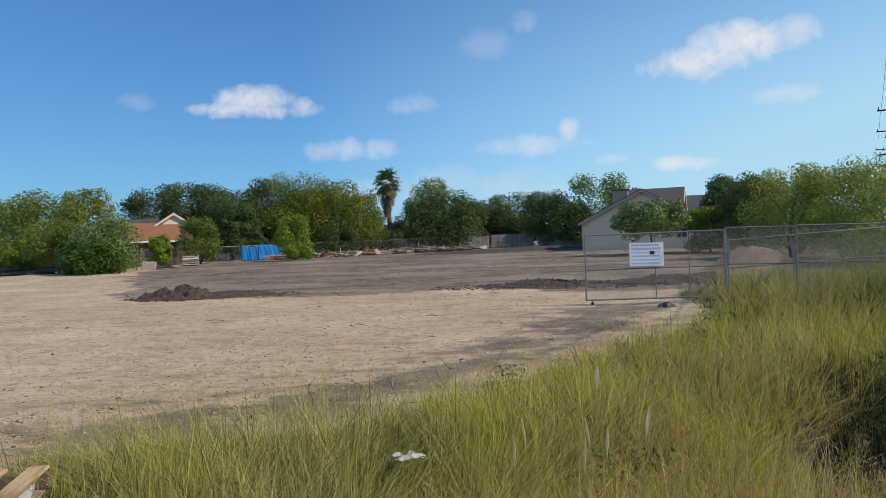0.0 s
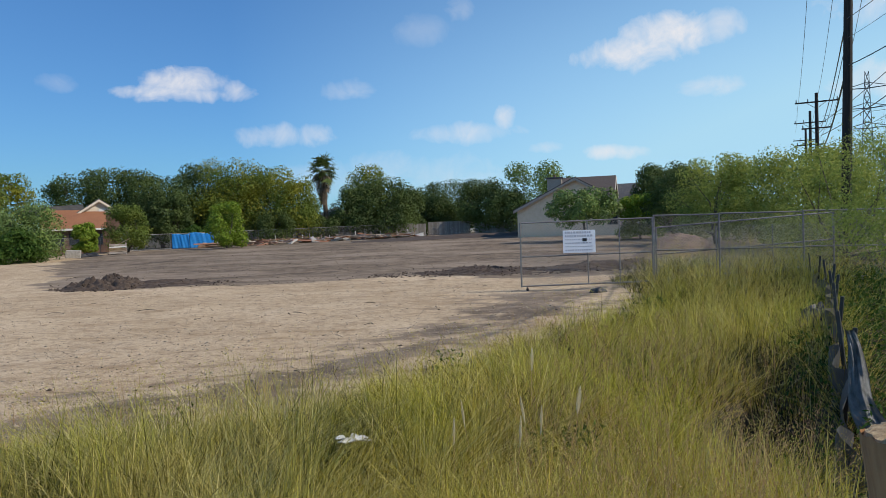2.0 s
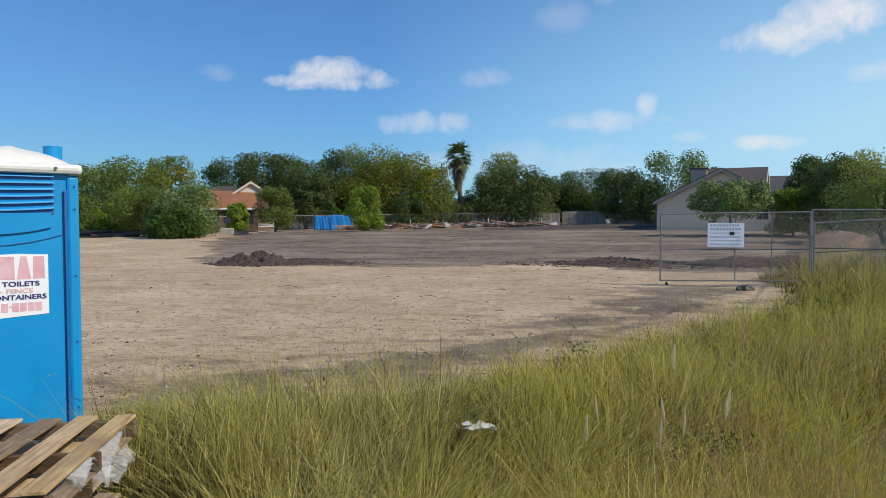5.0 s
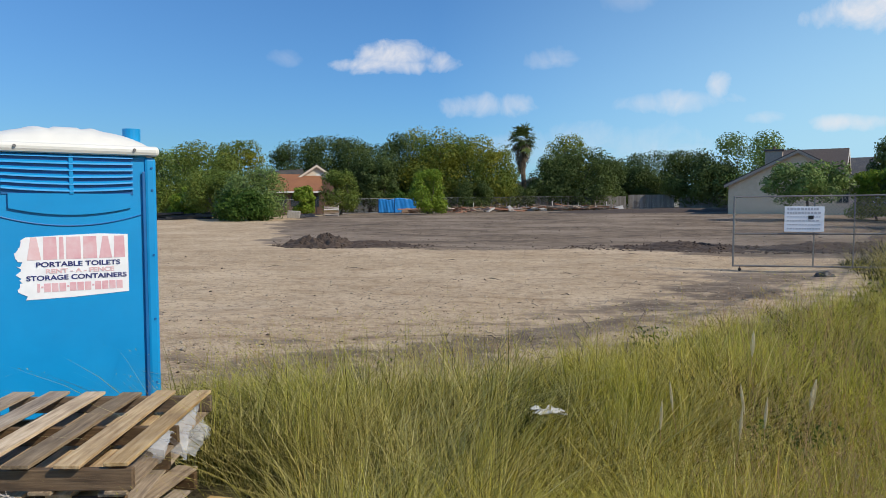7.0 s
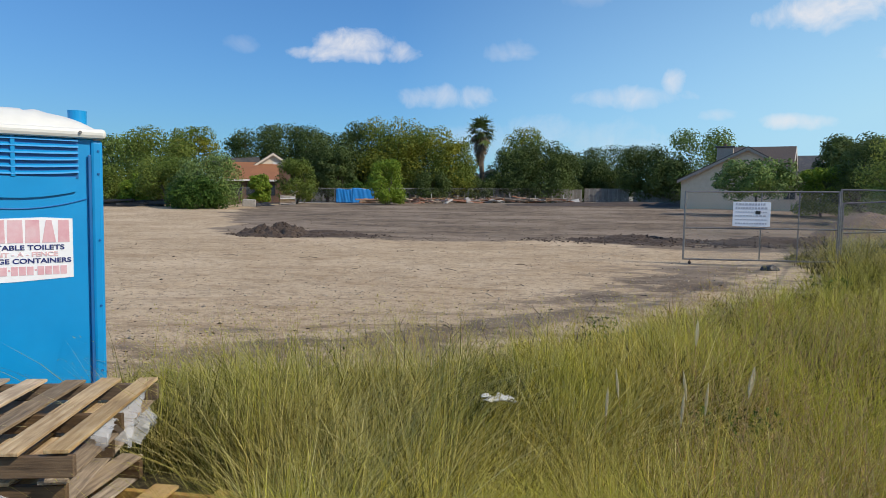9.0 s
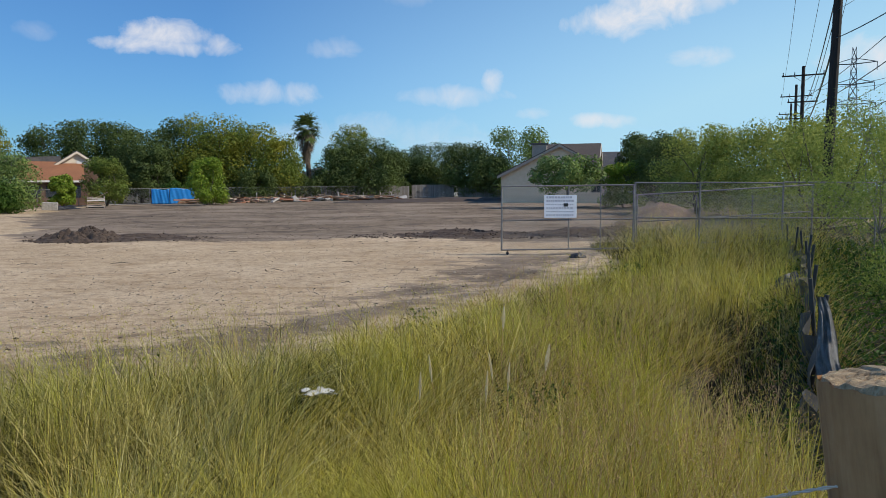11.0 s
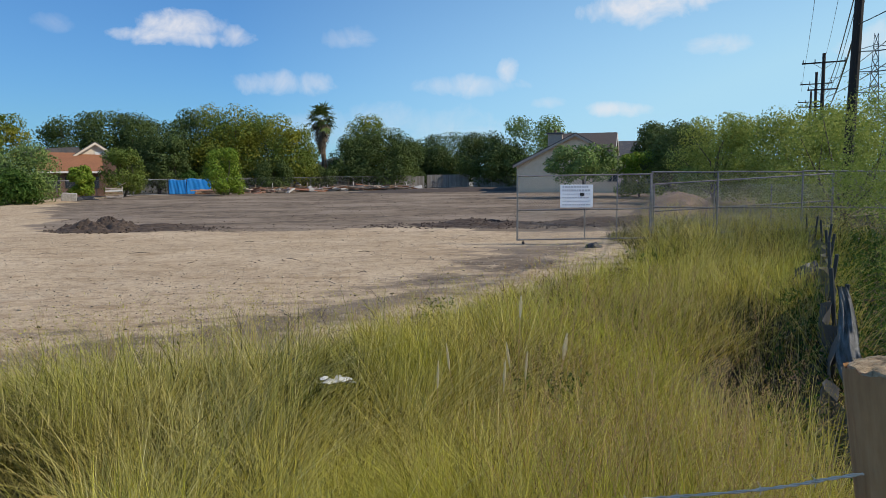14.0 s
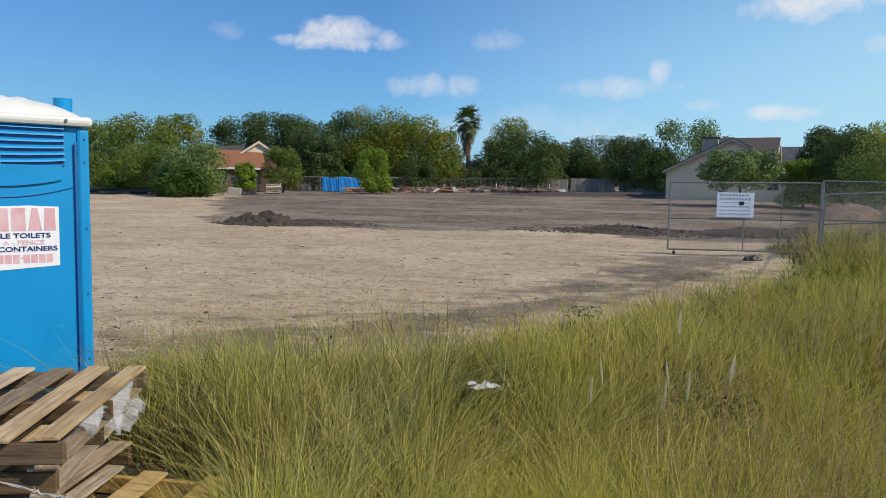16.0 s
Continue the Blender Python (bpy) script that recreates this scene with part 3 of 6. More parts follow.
# ---- trees and bushes ----
def leaves(centres, radii, count, size, squash=0.8, droop=0.0, shell=0.55, long=1.0, r=rng):
    """Leaves as small folded diamonds in clumps round the centres."""
    centres, radii = np.asarray(centres, float), np.asarray(radii, float)
    pick = r.choice(len(centres), count, p=radii**2 / (radii**2).sum())
    d = r.normal(size=(count, 3))
    d /= np.linalg.norm(d, axis=1, keepdims=True)
    rad = radii[pick] * (shell + (1.08 - shell) * r.random(count) ** 0.6)
    c = centres[pick] + d * rad[:, None] * [1, 1, squash]
    facing = d + r.normal(size=(count, 3)) * 0.45 + [0, 0, 0.15]
    along = np.cross(facing, r.normal(size=(count, 3))) - [0, 0, droop]
    along /= np.linalg.norm(along, axis=1, keepdims=True)
    side = np.cross(facing, along)
    side /= np.linalg.norm(side, axis=1, keepdims=True)
    s = size * (0.6 + 0.8 * r.random((count, 1)))
    verts = np.stack([c - along * s * long, c + side * s * 0.5, c + along * s * long, c - side * s * 0.5], 1).reshape(-1, 3)
    return fast_mesh("leaves", verts, np.arange(count * 4).reshape(-1, 4))


def crown_lobes(r, wide, low, high, lobes):
    """Clump centres for a broad uneven crown: more and larger towards the middle height."""
    out, rad = [], []
    for k in range(lobes):
        a, u = r.random() * 2 * math.pi, r.random()
        h = low + (high - low) * (0.12 + 0.80 * r.random())
        t = (h - low) / (high - low)
        reach = wide / 2 * math.sqrt(max(0.05, 1 - (1.5 * t - 0.55) ** 2)) * (0.45 + 0.5 * math.sqrt(u))
        size = (0.16 + 0.14 * r.random()) * min(wide, 1.3 * (high - low)) * (1.0 - 0.25 * t)
        out.append((reach * math.cos(a), reach * math.sin(a), min(h, high - size * 0.75)))
        rad.append(size)
    return np.array(out), np.array(rad)


def tree(x, y, high, wide, leaf, label, name="tree", low=0.18, n=5000, size=0.2, lobes=22, seed=1, bark=BARK, trunk=None, category="tree", group="trees behind the lot", droop=0.0, long=1.0, shell=0.45, base=None, twigs=0):
    r = np.random.default_rng(seed)
    t = thing(name, pose(x, y, Z(x, y) if base is None else base, 0, 0, r.random() * 360), label, category, group)
    c, rad = crown_lobes(r, wide, high * low, high, lobes)
    w = trunk or max(0.05, high * 0.022)
    bm = bmesh.new()
    fork = high * (low + 0.10)
    lean = Vector((r.normal() * 0.04 * high, r.normal() * 0.04 * high, 0))
    mids = [Vector((0, 0, -0.15)), Vector(lean) * 0.4 + Vector((0, 0, fork * 0.5)), Vector(lean) + Vector((0, 0, fork))]
    add_tube(bm, mids, [w * 1.35, w, w * 0.8], 8)
    for k in r.permutation(len(c))[: min(len(c), 12)]:
        p = Vector(c[k])
        q = mids[2].lerp(p, 0.5) + Vector(r.normal(size=3) * 0.06 * high)
        add_tube(bm, [mids[2] - Vector((0, 0, w)), q, p], [w * 0.5, w * 0.3, w * 0.1], 5)
        for _ in range(twigs):
            e = p + Vector(r.normal(size=3)) * rad[k] * 0.7
            add_tube(bm, [q.lerp(p, 0.6), p.lerp(e, 0.5) + Vector(r.normal(size=3)) * 0.05, e], [w * 0.14, w * 0.09, w * 0.03], 4)
    part("trunk", bm, bark, t)
    part("crown", leaves(c, rad, n, size, 0.85, droop, shell, long, r), leaf, t)
    return t


OAKS = "dark green live oak with a broad dense crown"
ELMS = "large cedar elm turning yellow-green at its outer leaves"
# x, y, height, width, leaf, label
ROW = (
    (-41.8, 82, 7.9, 7, SAGE, "thin grey-green roadside tree with sparse twigs"), (-35.4, 77, 8.2, 8.0, SHRUB, "leafy green tree behind the chain-link fence"), (-35.2, 86, 9.2, 6, ELM, "leafy green tree with olive leaves"), (-47, 80, 7.5, 7, SHRUB, "leafy green tree behind the chain-link fence"),
    (-30.8, 97, 9.9, 7.5, OAK, OAKS), (-27.0, 98, 11.0, 9, OAK, OAKS), (-23.2, 97, 10.2, 7, OAK, OAKS), (-20.2, 95, 9.2, 8.5, OAK, OAKS), (-18.4, 92, 7.2, 5, OAK, OAKS),
    (-16.2, 99, 10.9, 7, OAK, OAKS), (-11.6, 97, 11.2, 9, ELM, ELMS), (-6.2, 97, 10.2, 9.5, ELM, ELMS), (-3.4, 96, 8.0, 5.6, ELM, ELMS), (-13.6, 100, 9.4, 7, OAK, OAKS), (-8.8, 101, 9.6, 7, OAK, OAKS),
    (5.0, 98, 7.2, 6.6, OAK, OAKS), (6.9, 104, 11.2, 6.8, ELM, "tall open-crowned tree above the other crowns"), (8.6, 98.4, 8.2, 7.5, OAK, OAKS), (11.4, 101, 6.6, 6, OAK, OAKS), (14.8, 111, 7.9, 7.5, OAK, OAKS),
    (19.6, 110, 8.3, 8, OAK, OAKS), (17.2, 106, 6.2, 6, OAK, OAKS), (22.8, 99, 7.7, 7.5, OAK, OAKS), (25.0, 95, 5.8, 6, OAK, OAKS), (28.6, 95, 9.6, 8.5, SAGE, "tall grey-green tree behind the gabled house"),
    (33.9, 67, 6.9, 6, OAK, "very dark dense tree behind the houses"), (39.5, 108, 8.6, 6, OAK, OAKS), (36.8, 68, 6.6, 6, OAK, "very dark dense tree behind the houses"),
)
for k, (x, y, h, w, leaf, label) in enumerate(ROW):
    tree(x, y, h, w, leaf, label, "oak_tree" if leaf is OAK else "tree", 0.05, 12000, 0.15, 46, 20 + k, shell=0.5)
# the hedge of trees along the utility line, nearer on that side
for k, (x, y, h, w, leaf) in enumerate(((28.7, 54.5, 5.9, 4.2, OAK), (26.6, 45, 6.3, 5.0, HEDGE), (30.2, 50, 6.0, 5, HEDGE), (28.2, 42, 5.7, 5, HEDGE), (27.4, 37.4, 5.9, 5.5, HEDGE), (30.0, 35, 6.0, 6, HEDGE), (25.4, 33.0, 5.0, 5, HEDGE), (31, 28, 6, 7, HEDGE), (27, 26, 5.0, 6, HEDGE), (17.4, 20.9, 4.3, 4.2, HEDGE))):
    tree(x, y, h, w, leaf, "wild green tree in the hedge under the power line", "tree", 0.03, 12000, 0.085 if y > 22 else 0.05, 44, 70 + k, group="hedge trees under the power line", shell=0.5)
# bushes along the back edge of the lot
for k, (x, y, h, w, leaf, label) in enumerate((
        (-23.4, 62, 4.8, 5.2, SAGE, "round grey-green shrub leaning over the fence"), (-23.8, 59.5, 2.7, 4.2, WEED, "low dark green shrub at the edge of the lot"), (-28.6, 64.5, 4.5, 4.8, SHRUB, "tangled green shrub by the fence"), (-26.2, 63.5, 3.2, 3.4, SAGE, "tangled green shrub by the fence"),
        (-32.7, 66.8, 3.2, 2.4, BRIGHT, "small yellow-green shrub by the fence"), (-31.4, 70, 5.0, 5, SHRUB, "tangled green shrub by the fence"), (-37.5, 69, 4.0, 5, SHRUB, "tangled green shrub by the fence"), (-20.3, 79, 5.0, 4.0, SHRUB, "bright green sapling beside the house"), (-23.0, 74.5, 3.3, 2.0, BRIGHT, "bright green sapling beside the house"),
        (-10.0, 77, 4.9, 3.4, BRIGHT, "bright green bushy tree beside the blue tarpaulin"), (-15.4, 89, 2.8, 2.6, WEED, "small green shrub by the fence"), (-6.2, 93, 4.2, 4.6, OAK, "low dark shrub under the trees"), (-12.2, 93, 4.2, 4.6, OAK, "low dark shrub under the trees"), (0.0, 96, 3.6, 4.0, OAK, "low dark shrub under the trees"),
        (21.4, 56.2, 4.4, 6.0, SAGE, "wide grey-green tree in front of the gabled house"), (26.4, 56.4, 4.0, 3.1, BRIGHT, "small yellow-green tree beside the gabled house"))):
    tree(x, y, h, w, leaf, label, "bush", 0.34 if w > 5.8 else 0.03, 6500 if w > 5.8 else 7500, 0.13 if w > 5.8 else 0.11, 34, 110 + k, category="bush", group="bushes at the lot's edge", shell=0.5)

# feathery mesquites past the silt fence
for k, (x, y, h, w, n) in enumerate(((12.6, 13.4, 4.2, 3.2, 12000), (14.4, 12.8, 4.9, 3.4, 11000), (13.0, 10.6, 3.0, 3.4, 15000), (11.0, 9.0, 1.9, 2.4, 11000), (16.8, 13.5, 4.4, 4.5, 7000), (9.2, 7.4, 1.5, 2.2, 11000), (10.6, 7.2, 2.2, 2.6, 11000), (6.9, 6.0, 1.2, 1.8, 9000), (8.0, 6.7, 1.4, 2.0, 9000), (5.9, 5.0, 0.9, 1.3, 7000), (8.3, 8.3, 1.1, 1.5, 7000), (10.4, 9.9, 1.2, 1.6, 6000))):
    tree(x, y, h, w, MESQUITE, "feathery green mesquite with thin grey stems beyond the silt fence", "mesquite", 0.10, n, 0.011 + 0.007 * (y > 10) + 0.002 * (y > 8), 44, 150 + k, PALE_BARK, 0.006 * h, "tree", "mesquites beyond the silt fence", 0.4, 1.5, 0.05, twigs=6)

# fan palm
palm = thing("fan_palm", pose(0.15, 100, Z(0, 100)), "tall fan palm with a shaggy brown skirt of dead fronds", "palm tree")
part("trunk", tube([(0.5, 0, -0.2), (0.35, 0, 3), (0.1, 0, 6.5), (0, 0, 9.6)], [0.40, 0.34, 0.33, 0.40], 10), PALM_BARK, palm)
r = np.random.default_rng(5)
fan, skirt = [], []
for k in range(64):
    a, up = r.random() * 2 * math.pi, math.radians(r.uniform(-38, 85))
    out = np.array([math.cos(a) * math.cos(up), math.sin(a) * math.cos(up), math.sin(up)])
    hub = np.array([0, 0, 9.6]) + out * r.uniform(0.7, 1.85)
    side = np.cross(out, [0, 0, 1.0])
    side /= np.linalg.norm(side) + 1e-9
    top = np.cross(side, out)
    for j in range(13):
        b = math.radians(-80 + 160 * j / 12)
        tip = hub + (out * math.cos(b) + side * math.sin(b)) * r.uniform(0.85, 1.45) - np.array([0, 0, 0.25 + 0.45 * r.random()])
        w = (side * math.cos(b) - out * math.sin(b)) * 0.075
        fan.append([hub, (hub + tip) / 2 + w, tip, (hub + tip) / 2 - w])
for k in range(650):
    a, z = r.random() * 2 * math.pi, r.uniform(5.4, 9.5)
    rad = 0.52 + 1.05 * smooth(5.6, 9.2, z)
    p = np.array([math.cos(a) * rad * 0.5, math.sin(a) * rad * 0.5, z])
    q = np.array([math.cos(a) * rad, math.sin(a) * rad, z - r.uniform(0.6, 1.1)])
    w = np.array([-math.sin(a), math.cos(a), 0]) * 0.07
    skirt.append([p, (p + q) / 2 + w, q, (p + q) / 2 - w])
for name, quads_, m in (("crown", fan, PALM_LEAF), ("dead_fronds", skirt, PALM_BARK)):
    part(name, fast_mesh(name, np.array(quads_).reshape(-1, 3), np.arange(len(quads_) * 4).reshape(-1, 4)), m, palm, "dry brown hanging fronds" if m is PALM_BARK else "")

# ---- portable toilet ----
def lettering(text, size, material, parent, m, name, label, stretch=1.0):
    cu = bpy.data.curves.new(name, "FONT")
    cu.body, cu.size, cu.align_x, cu.align_y, cu.extrude, cu.offset = text, size, "CENTER", "CENTER", 0.0015, 0.0012
    tmp = new(name, cu)
    bpy.context.view_layer.update()
    me = bpy.data.meshes.new_from_object(tmp.evaluated_get(bpy.context.evaluated_depsgraph_get()))
    bpy.data.objects.remove(tmp)
    me.transform(m @ pose(0, 0, 0, 90) @ Matrix.Diagonal((stretch, 1, 1, 1)))
    me.materials.clear()
    return part(name, me, material, parent, label)


def portable_toilet(m):
    t = thing("portable_toilet", m, "blue plastic portable toilet with a white roof, beside the pallets", "portable toilet")
    W, D = 1.10, 1.12
    part("body", boxed((W - 0.02, D - 0.04, 2.06), pose(-0.04, 0, 1.09), 0.02), BLUE, t)
    part("skid_base", boxed((W + 0.10, D + 0.06, 0.10), pose(-0.04, 0, 0.05), 0.02), BLUE_DARK, t)
    for sx in (-1.15, 1):
        for sy in (-1, 1):
            post = part("corner_post", boxed((0.085, 0.10, 2.02), pose(sx * (W / 2 - 0.035), sy * (D / 2 - 0.05), 1.09), 0.022), BLUE, t)
            if sy < 0:
                # a dark strip laid on the front as the groove's shade
                part("groove_shade", boxed((0.022, 0.012, 1.82), pose(sx * (W / 2 - 0.085), -D / 2 + 0.002, 1.08), 0.004), BLUE_DARK, t)
                for z in (0.35, 0.85, 1.35, 1.85, 2.02):
                    part("rivet", rod(bmesh.new(), (sx * (W / 2 - 0.025), -D / 2 - 0.008, z), (sx * (W / 2 - 0.025), -D / 2 + 0.003, z), 0.008, 0.01, 8), BLUE_DARK, t)
    # louvre: a flat dark sheet as the shade behind bowed slanted slats
    part("louvre_shade", boxed((0.86, 0.01, 0.30), pose(-0.04, -D / 2 + 0.017, 1.965)), BLUE_DARK, t)
    for k in range(6):
        bm = bmesh.new()
        rings = []
        for q in range(13):
            u = -1 + q / 6
            bow = 0.004 * k * u * u
            z = 2.092 - k * 0.050 + bow
            rings.append([bm.verts.new((-0.04 + 0.43 * u, -D / 2 + yy, z + zz)) for yy, zz in ((0.014, 0.016), (-0.004, 0.004), (-0.010, -0.008), (0.012, -0.004))])
        for a, b in zip(rings, rings[1:]):
            for q in range(4):
                bm.faces.new((a[q], b[q], b[(q + 1) % 4], a[(q + 1) % 4]))
        bm.faces.new(rings[0][::-1])
        bm.faces.new(rings[-1])
        bmesh.ops.recalc_face_normals(bm, faces=bm.faces)
        part("louvre_slat", bm, BLUE, t)
    part("louvre_rib", boxed((0.03, 0.03, 0.30), pose(-0.03, -D / 2 + 0.008, 1.965), 0.006), BLUE, t)
    # raised panel below the louvre with a bowed lower edge
    n, edge = 16, []
    for k in range(n + 1):
        u = -1 + 2 * k / n
        edge.append((-0.03 + 0.40 * u, 1.665 + 0.05 * u * u))
    part("panel", prism([(-0.43, 1.82), *[(x, z + (0.0)) for x, z in edge], (0.37, 1.82)], 0.022, pose(0, -D / 2 + 0.012, 0)), BLUE, t)
    bow = [Vector((-0.03 + 0.47 * (-1 + 2 * k / 20), -D / 2 + 0.018, 1.585 + 0.075 * (-1 + 2 * k / 20) ** 2)) for k in range(21)]
    part("seam", tube(bow, 0.006, 6), BLUE_DARK, t)
    # roof: a rim and a low dome with moulded ridges
    part("roof_rim", boxed((W + 0.14, D + 0.08, 0.075), pose(-0.04, 0, 2.145), 0.028), WHITE_PLASTIC, t, "off-white plastic roof rim")
    bm = bmesh.new()
    bmesh.ops.create_grid(bm, x_segments=44, y_segments=28, size=0.5)
    for v in bm.verts:
        u, w = v.co.x * 2, v.co.y * 2
        e = max(0.0, (1 - u**4) * (1 - w**4)) ** 0.6
        v.co = Vector((u * (W / 2 + 0.02) - 0.04, w * (D / 2), 2.170 + 0.150 * e * (1 - 0.25 * u * u) + 0.016 * math.exp(-(((u - 0.45 - 0.25 * w) / 0.09) ** 2)) * e + 0.016 * math.exp(-(((u + 0.5 + 0.25 * w) / 0.09) ** 2)) * e + 0.012 * (abs(u) < 0.14) * (abs(w) < 0.8)))
    dome = part("roof_dome", bm, WHITE_PLASTIC, t, "off-white domed plastic roof", True)
    for sx in (-0.38, 0.40):
        part("roof_bolt", rod(bmesh.new(), (sx, -D / 2 - 0.052, 2.15), (sx, -D / 2 - 0.03, 2.15), 0.011, 0.014, 8), GALV, t, "steel bolt")
    part("vent_pipe", rod(bmesh.new(), (0.43, -0.28, 2.10), (0.43, -0.28, 2.335), 0.062, 0.068, 20), BLUE, t)
    # torn sticker
    r = np.random.default_rng(3)
    torn = [(-0.37 + 0.02 * r.normal() + 0.02 * math.sin(k * 1.7), 1.06 + 0.44 * k / 9) for k in range(10)]
    torn = [(x + 0.012 * r.normal(), z + 0.008 * r.normal()) for (x, z), (x2, z2) in zip(torn, torn[1:]) for x, z in ((x, z), (0.67 * x + 0.33 * x2, 0.67 * z + 0.33 * z2), (0.33 * x + 0.67 * x2, 0.33 * z + 0.67 * z2))]
    sticker = part("sticker", prism([(0.42, 1.055), (0.42, 1.50), (0.2, 1.51), (-0.1, 1.50)] + torn[::-1] + [(-0.34, 1.03), (0.0, 1.035)], 0.003, pose(0, -D / 2 + 0.018, 0)), PAPER, t, "white torn sticker with blue and faded red print")
    front = -D / 2 + 0.0145
    # seven wide faded capitals as plain slanted blocks, the narrow one among them
    x = -0.325
    for k, w in enumerate((0.10, 0.10, 0.036, 0.11, 0.105, 0.10, 0.085)):
        slant = 0.030 if k in (0, 5) else 0.004
        part("red_block", prism([(x, 1.322), (x + w, 1.322), (x + w - slant, 1.490), (x + slant, 1.490)], 0.002, pose(0, front + 0.001, 0)), PALE_RED if k > 0 else PALER_RED, sticker, "faded red printed block")
        x += w + 0.014
    lettering("PORTABLE TOILETS", 0.050, NAVY, sticker, pose(0.045, front, 1.285), "print", "navy printed words", 1.42)
    lettering("RENT - A - FENCE", 0.046, PALER_RED, sticker, pose(0.055, front, 1.235), "print", "bleached red printed words", 1.40)
    lettering("STORAGE CONTAINERS", 0.050, NAVY, sticker, pose(0.035, front, 1.186), "print", "navy printed words", 1.36)
    x = -0.26
    for w in (0.028, 0.02, 0.055, 0.055, 0.055, 0.02, 0.055, 0.055, 0.055, 0.02, 0.055, 0.055, 0.055, 0.055):
        part("red_bar", prism([(x, 1.082), (x + w - 0.008, 1.082), (x + w - 0.008, 1.146), (x, 1.146)] if w > 0.021 else [(x, 1.112), (x + w - 0.004, 1.112), (x + w - 0.004, 1.126), (x, 1.126)], 0.002, pose(0, front + 0.001, 0)), PALE_RED, sticker, "faded red printed bar")
        x += w
    sticker.matrix_basis = pose(-0.035, 0, 0.045) @ Matrix.Diagonal((0.90, 1, 0.98, 1))
    return t


portable_toilet(pose(-3.67, 5.48, Z(-3.3, 5.2) + 0.0, 0, 0, 38.4))


# ---- pallets ----
def pallet(m, label, deck, beam, boards=6, seed=1, width=1.2, deep=1.24):
    r = np.random.default_rng(seed)
    t = thing("pallet", m, label, "pallet", "stack of pallets")
    for k in range(boards):
        w = r.uniform(0.095, 0.13)
        x = -width / 2 + 0.06 + (width - 0.12) * k / (boards - 1) + r.normal() * 0.008
        w *= 1.12
        part("deck_board", boxed((w, deep + r.normal() * 0.01, 0.018), pose(x, r.normal() * 0.008, 0.131 + 0.001 * k, r.normal() * 0.3, r.normal() * 0.6, r.normal() * 0.7), 0.003), PALLET_TAN if deck is PALLET_GREY and (k + seed) % 7 in (3, 5, 6) else deck, t)
    # the grey pallets' stringers carry painted shade in their beam colour
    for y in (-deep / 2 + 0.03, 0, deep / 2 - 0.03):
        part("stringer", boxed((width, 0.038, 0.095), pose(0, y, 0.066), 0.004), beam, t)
    for x in (-width / 2 + 0.07, -0.2, 0.2, width / 2 - 0.07):
        part("bottom_board", boxed((0.10, deep, 0.016), pose(x, 0, 0.010, 0, 0, r.normal()), 0.003), deck, t)
    return t


pallet(pose(-2.46, 3.55, 0.455, 0, 0, 8), "weathered wooden pallet on top of a stack", PALLET_GREY, STRINGER_SHADED, 6, 1)
pallet(pose(-2.53, 3.58, 0.305, 0, 0, 9), "grey wooden pallet with torn shrink wrap in a stack", PALLET_GREY, STRINGER_SHADED, 6, 2)
pallet(pose(-2.47, 3.21, 0.155, 0, 0, -3), "grey wooden pallet shifted forward in a stack", PALLET_GREY, STRINGER_SHADED, 5, 10)
pallet(pose(-1.93, 3.15, 0.005, 0, 0, -6), "yellow new-wood pallet jutting out under a stack", PALLET_YELLOW, PALLET_YELLOW, 4, 3)

# shrink wrap hanging from the top pallets
bm = bmesh.new()
bmesh.ops.create_grid(bm, x_segments=40, y_segments=22, size=0.5)
for v in bm.verts:
    u, w = v.co.x + 0.5, v.co.y + 0.5
    y = 3.35 + 0.86 * u
    drop = (0.05 + 0.24 * u + 0.05 * math.sin(u * 21)) * w
    x = -1.89 - 0.13 * u + 0.04 * math.sin(w * 9 + u * 15) * (0.3 + w) + 0.04 * w
    v.co = Vector((x + 0.012 * math.sin(u * 90 + w * 30), y, 0.585 - drop - 0.03 * math.sin(u * 40) * w))
ob = new("plastic_wrap", to_mesh("plastic_wrap", bm))
ob.data.materials.append(FILM)
ob.data.shade_smooth()
tagged(ob, "torn crumpled clear shrink wrap hanging off the pallets", "plastic wrap")


# ---- fences ----
def chain_mesh(width, high, pitch, radius):
    """Diagonal wires both ways over a rectangle in x and z."""
    pairs = []
    step = pitch * math.sqrt(2)
    k = -high
    while k < width:
        for flip in (0, 1):
            x0, x1, z0, z1 = k, k + high, 0.0, high
            if x0 < 0:
                z0, x0 = -x0, 0.0
            if x1 > width:
                z1, x1 = high - (x1 - width), width
            if x1 - x0 > 0.02:
                a, b = (x0, 0, z0), (x1, 0, z1)
                if flip:
                    a, b = (width - x0, 0.006, z0), (width - x1, 0.006, z1)
                pairs.append((a, b))
        k += step
    return rods(pairs, radius, 3)


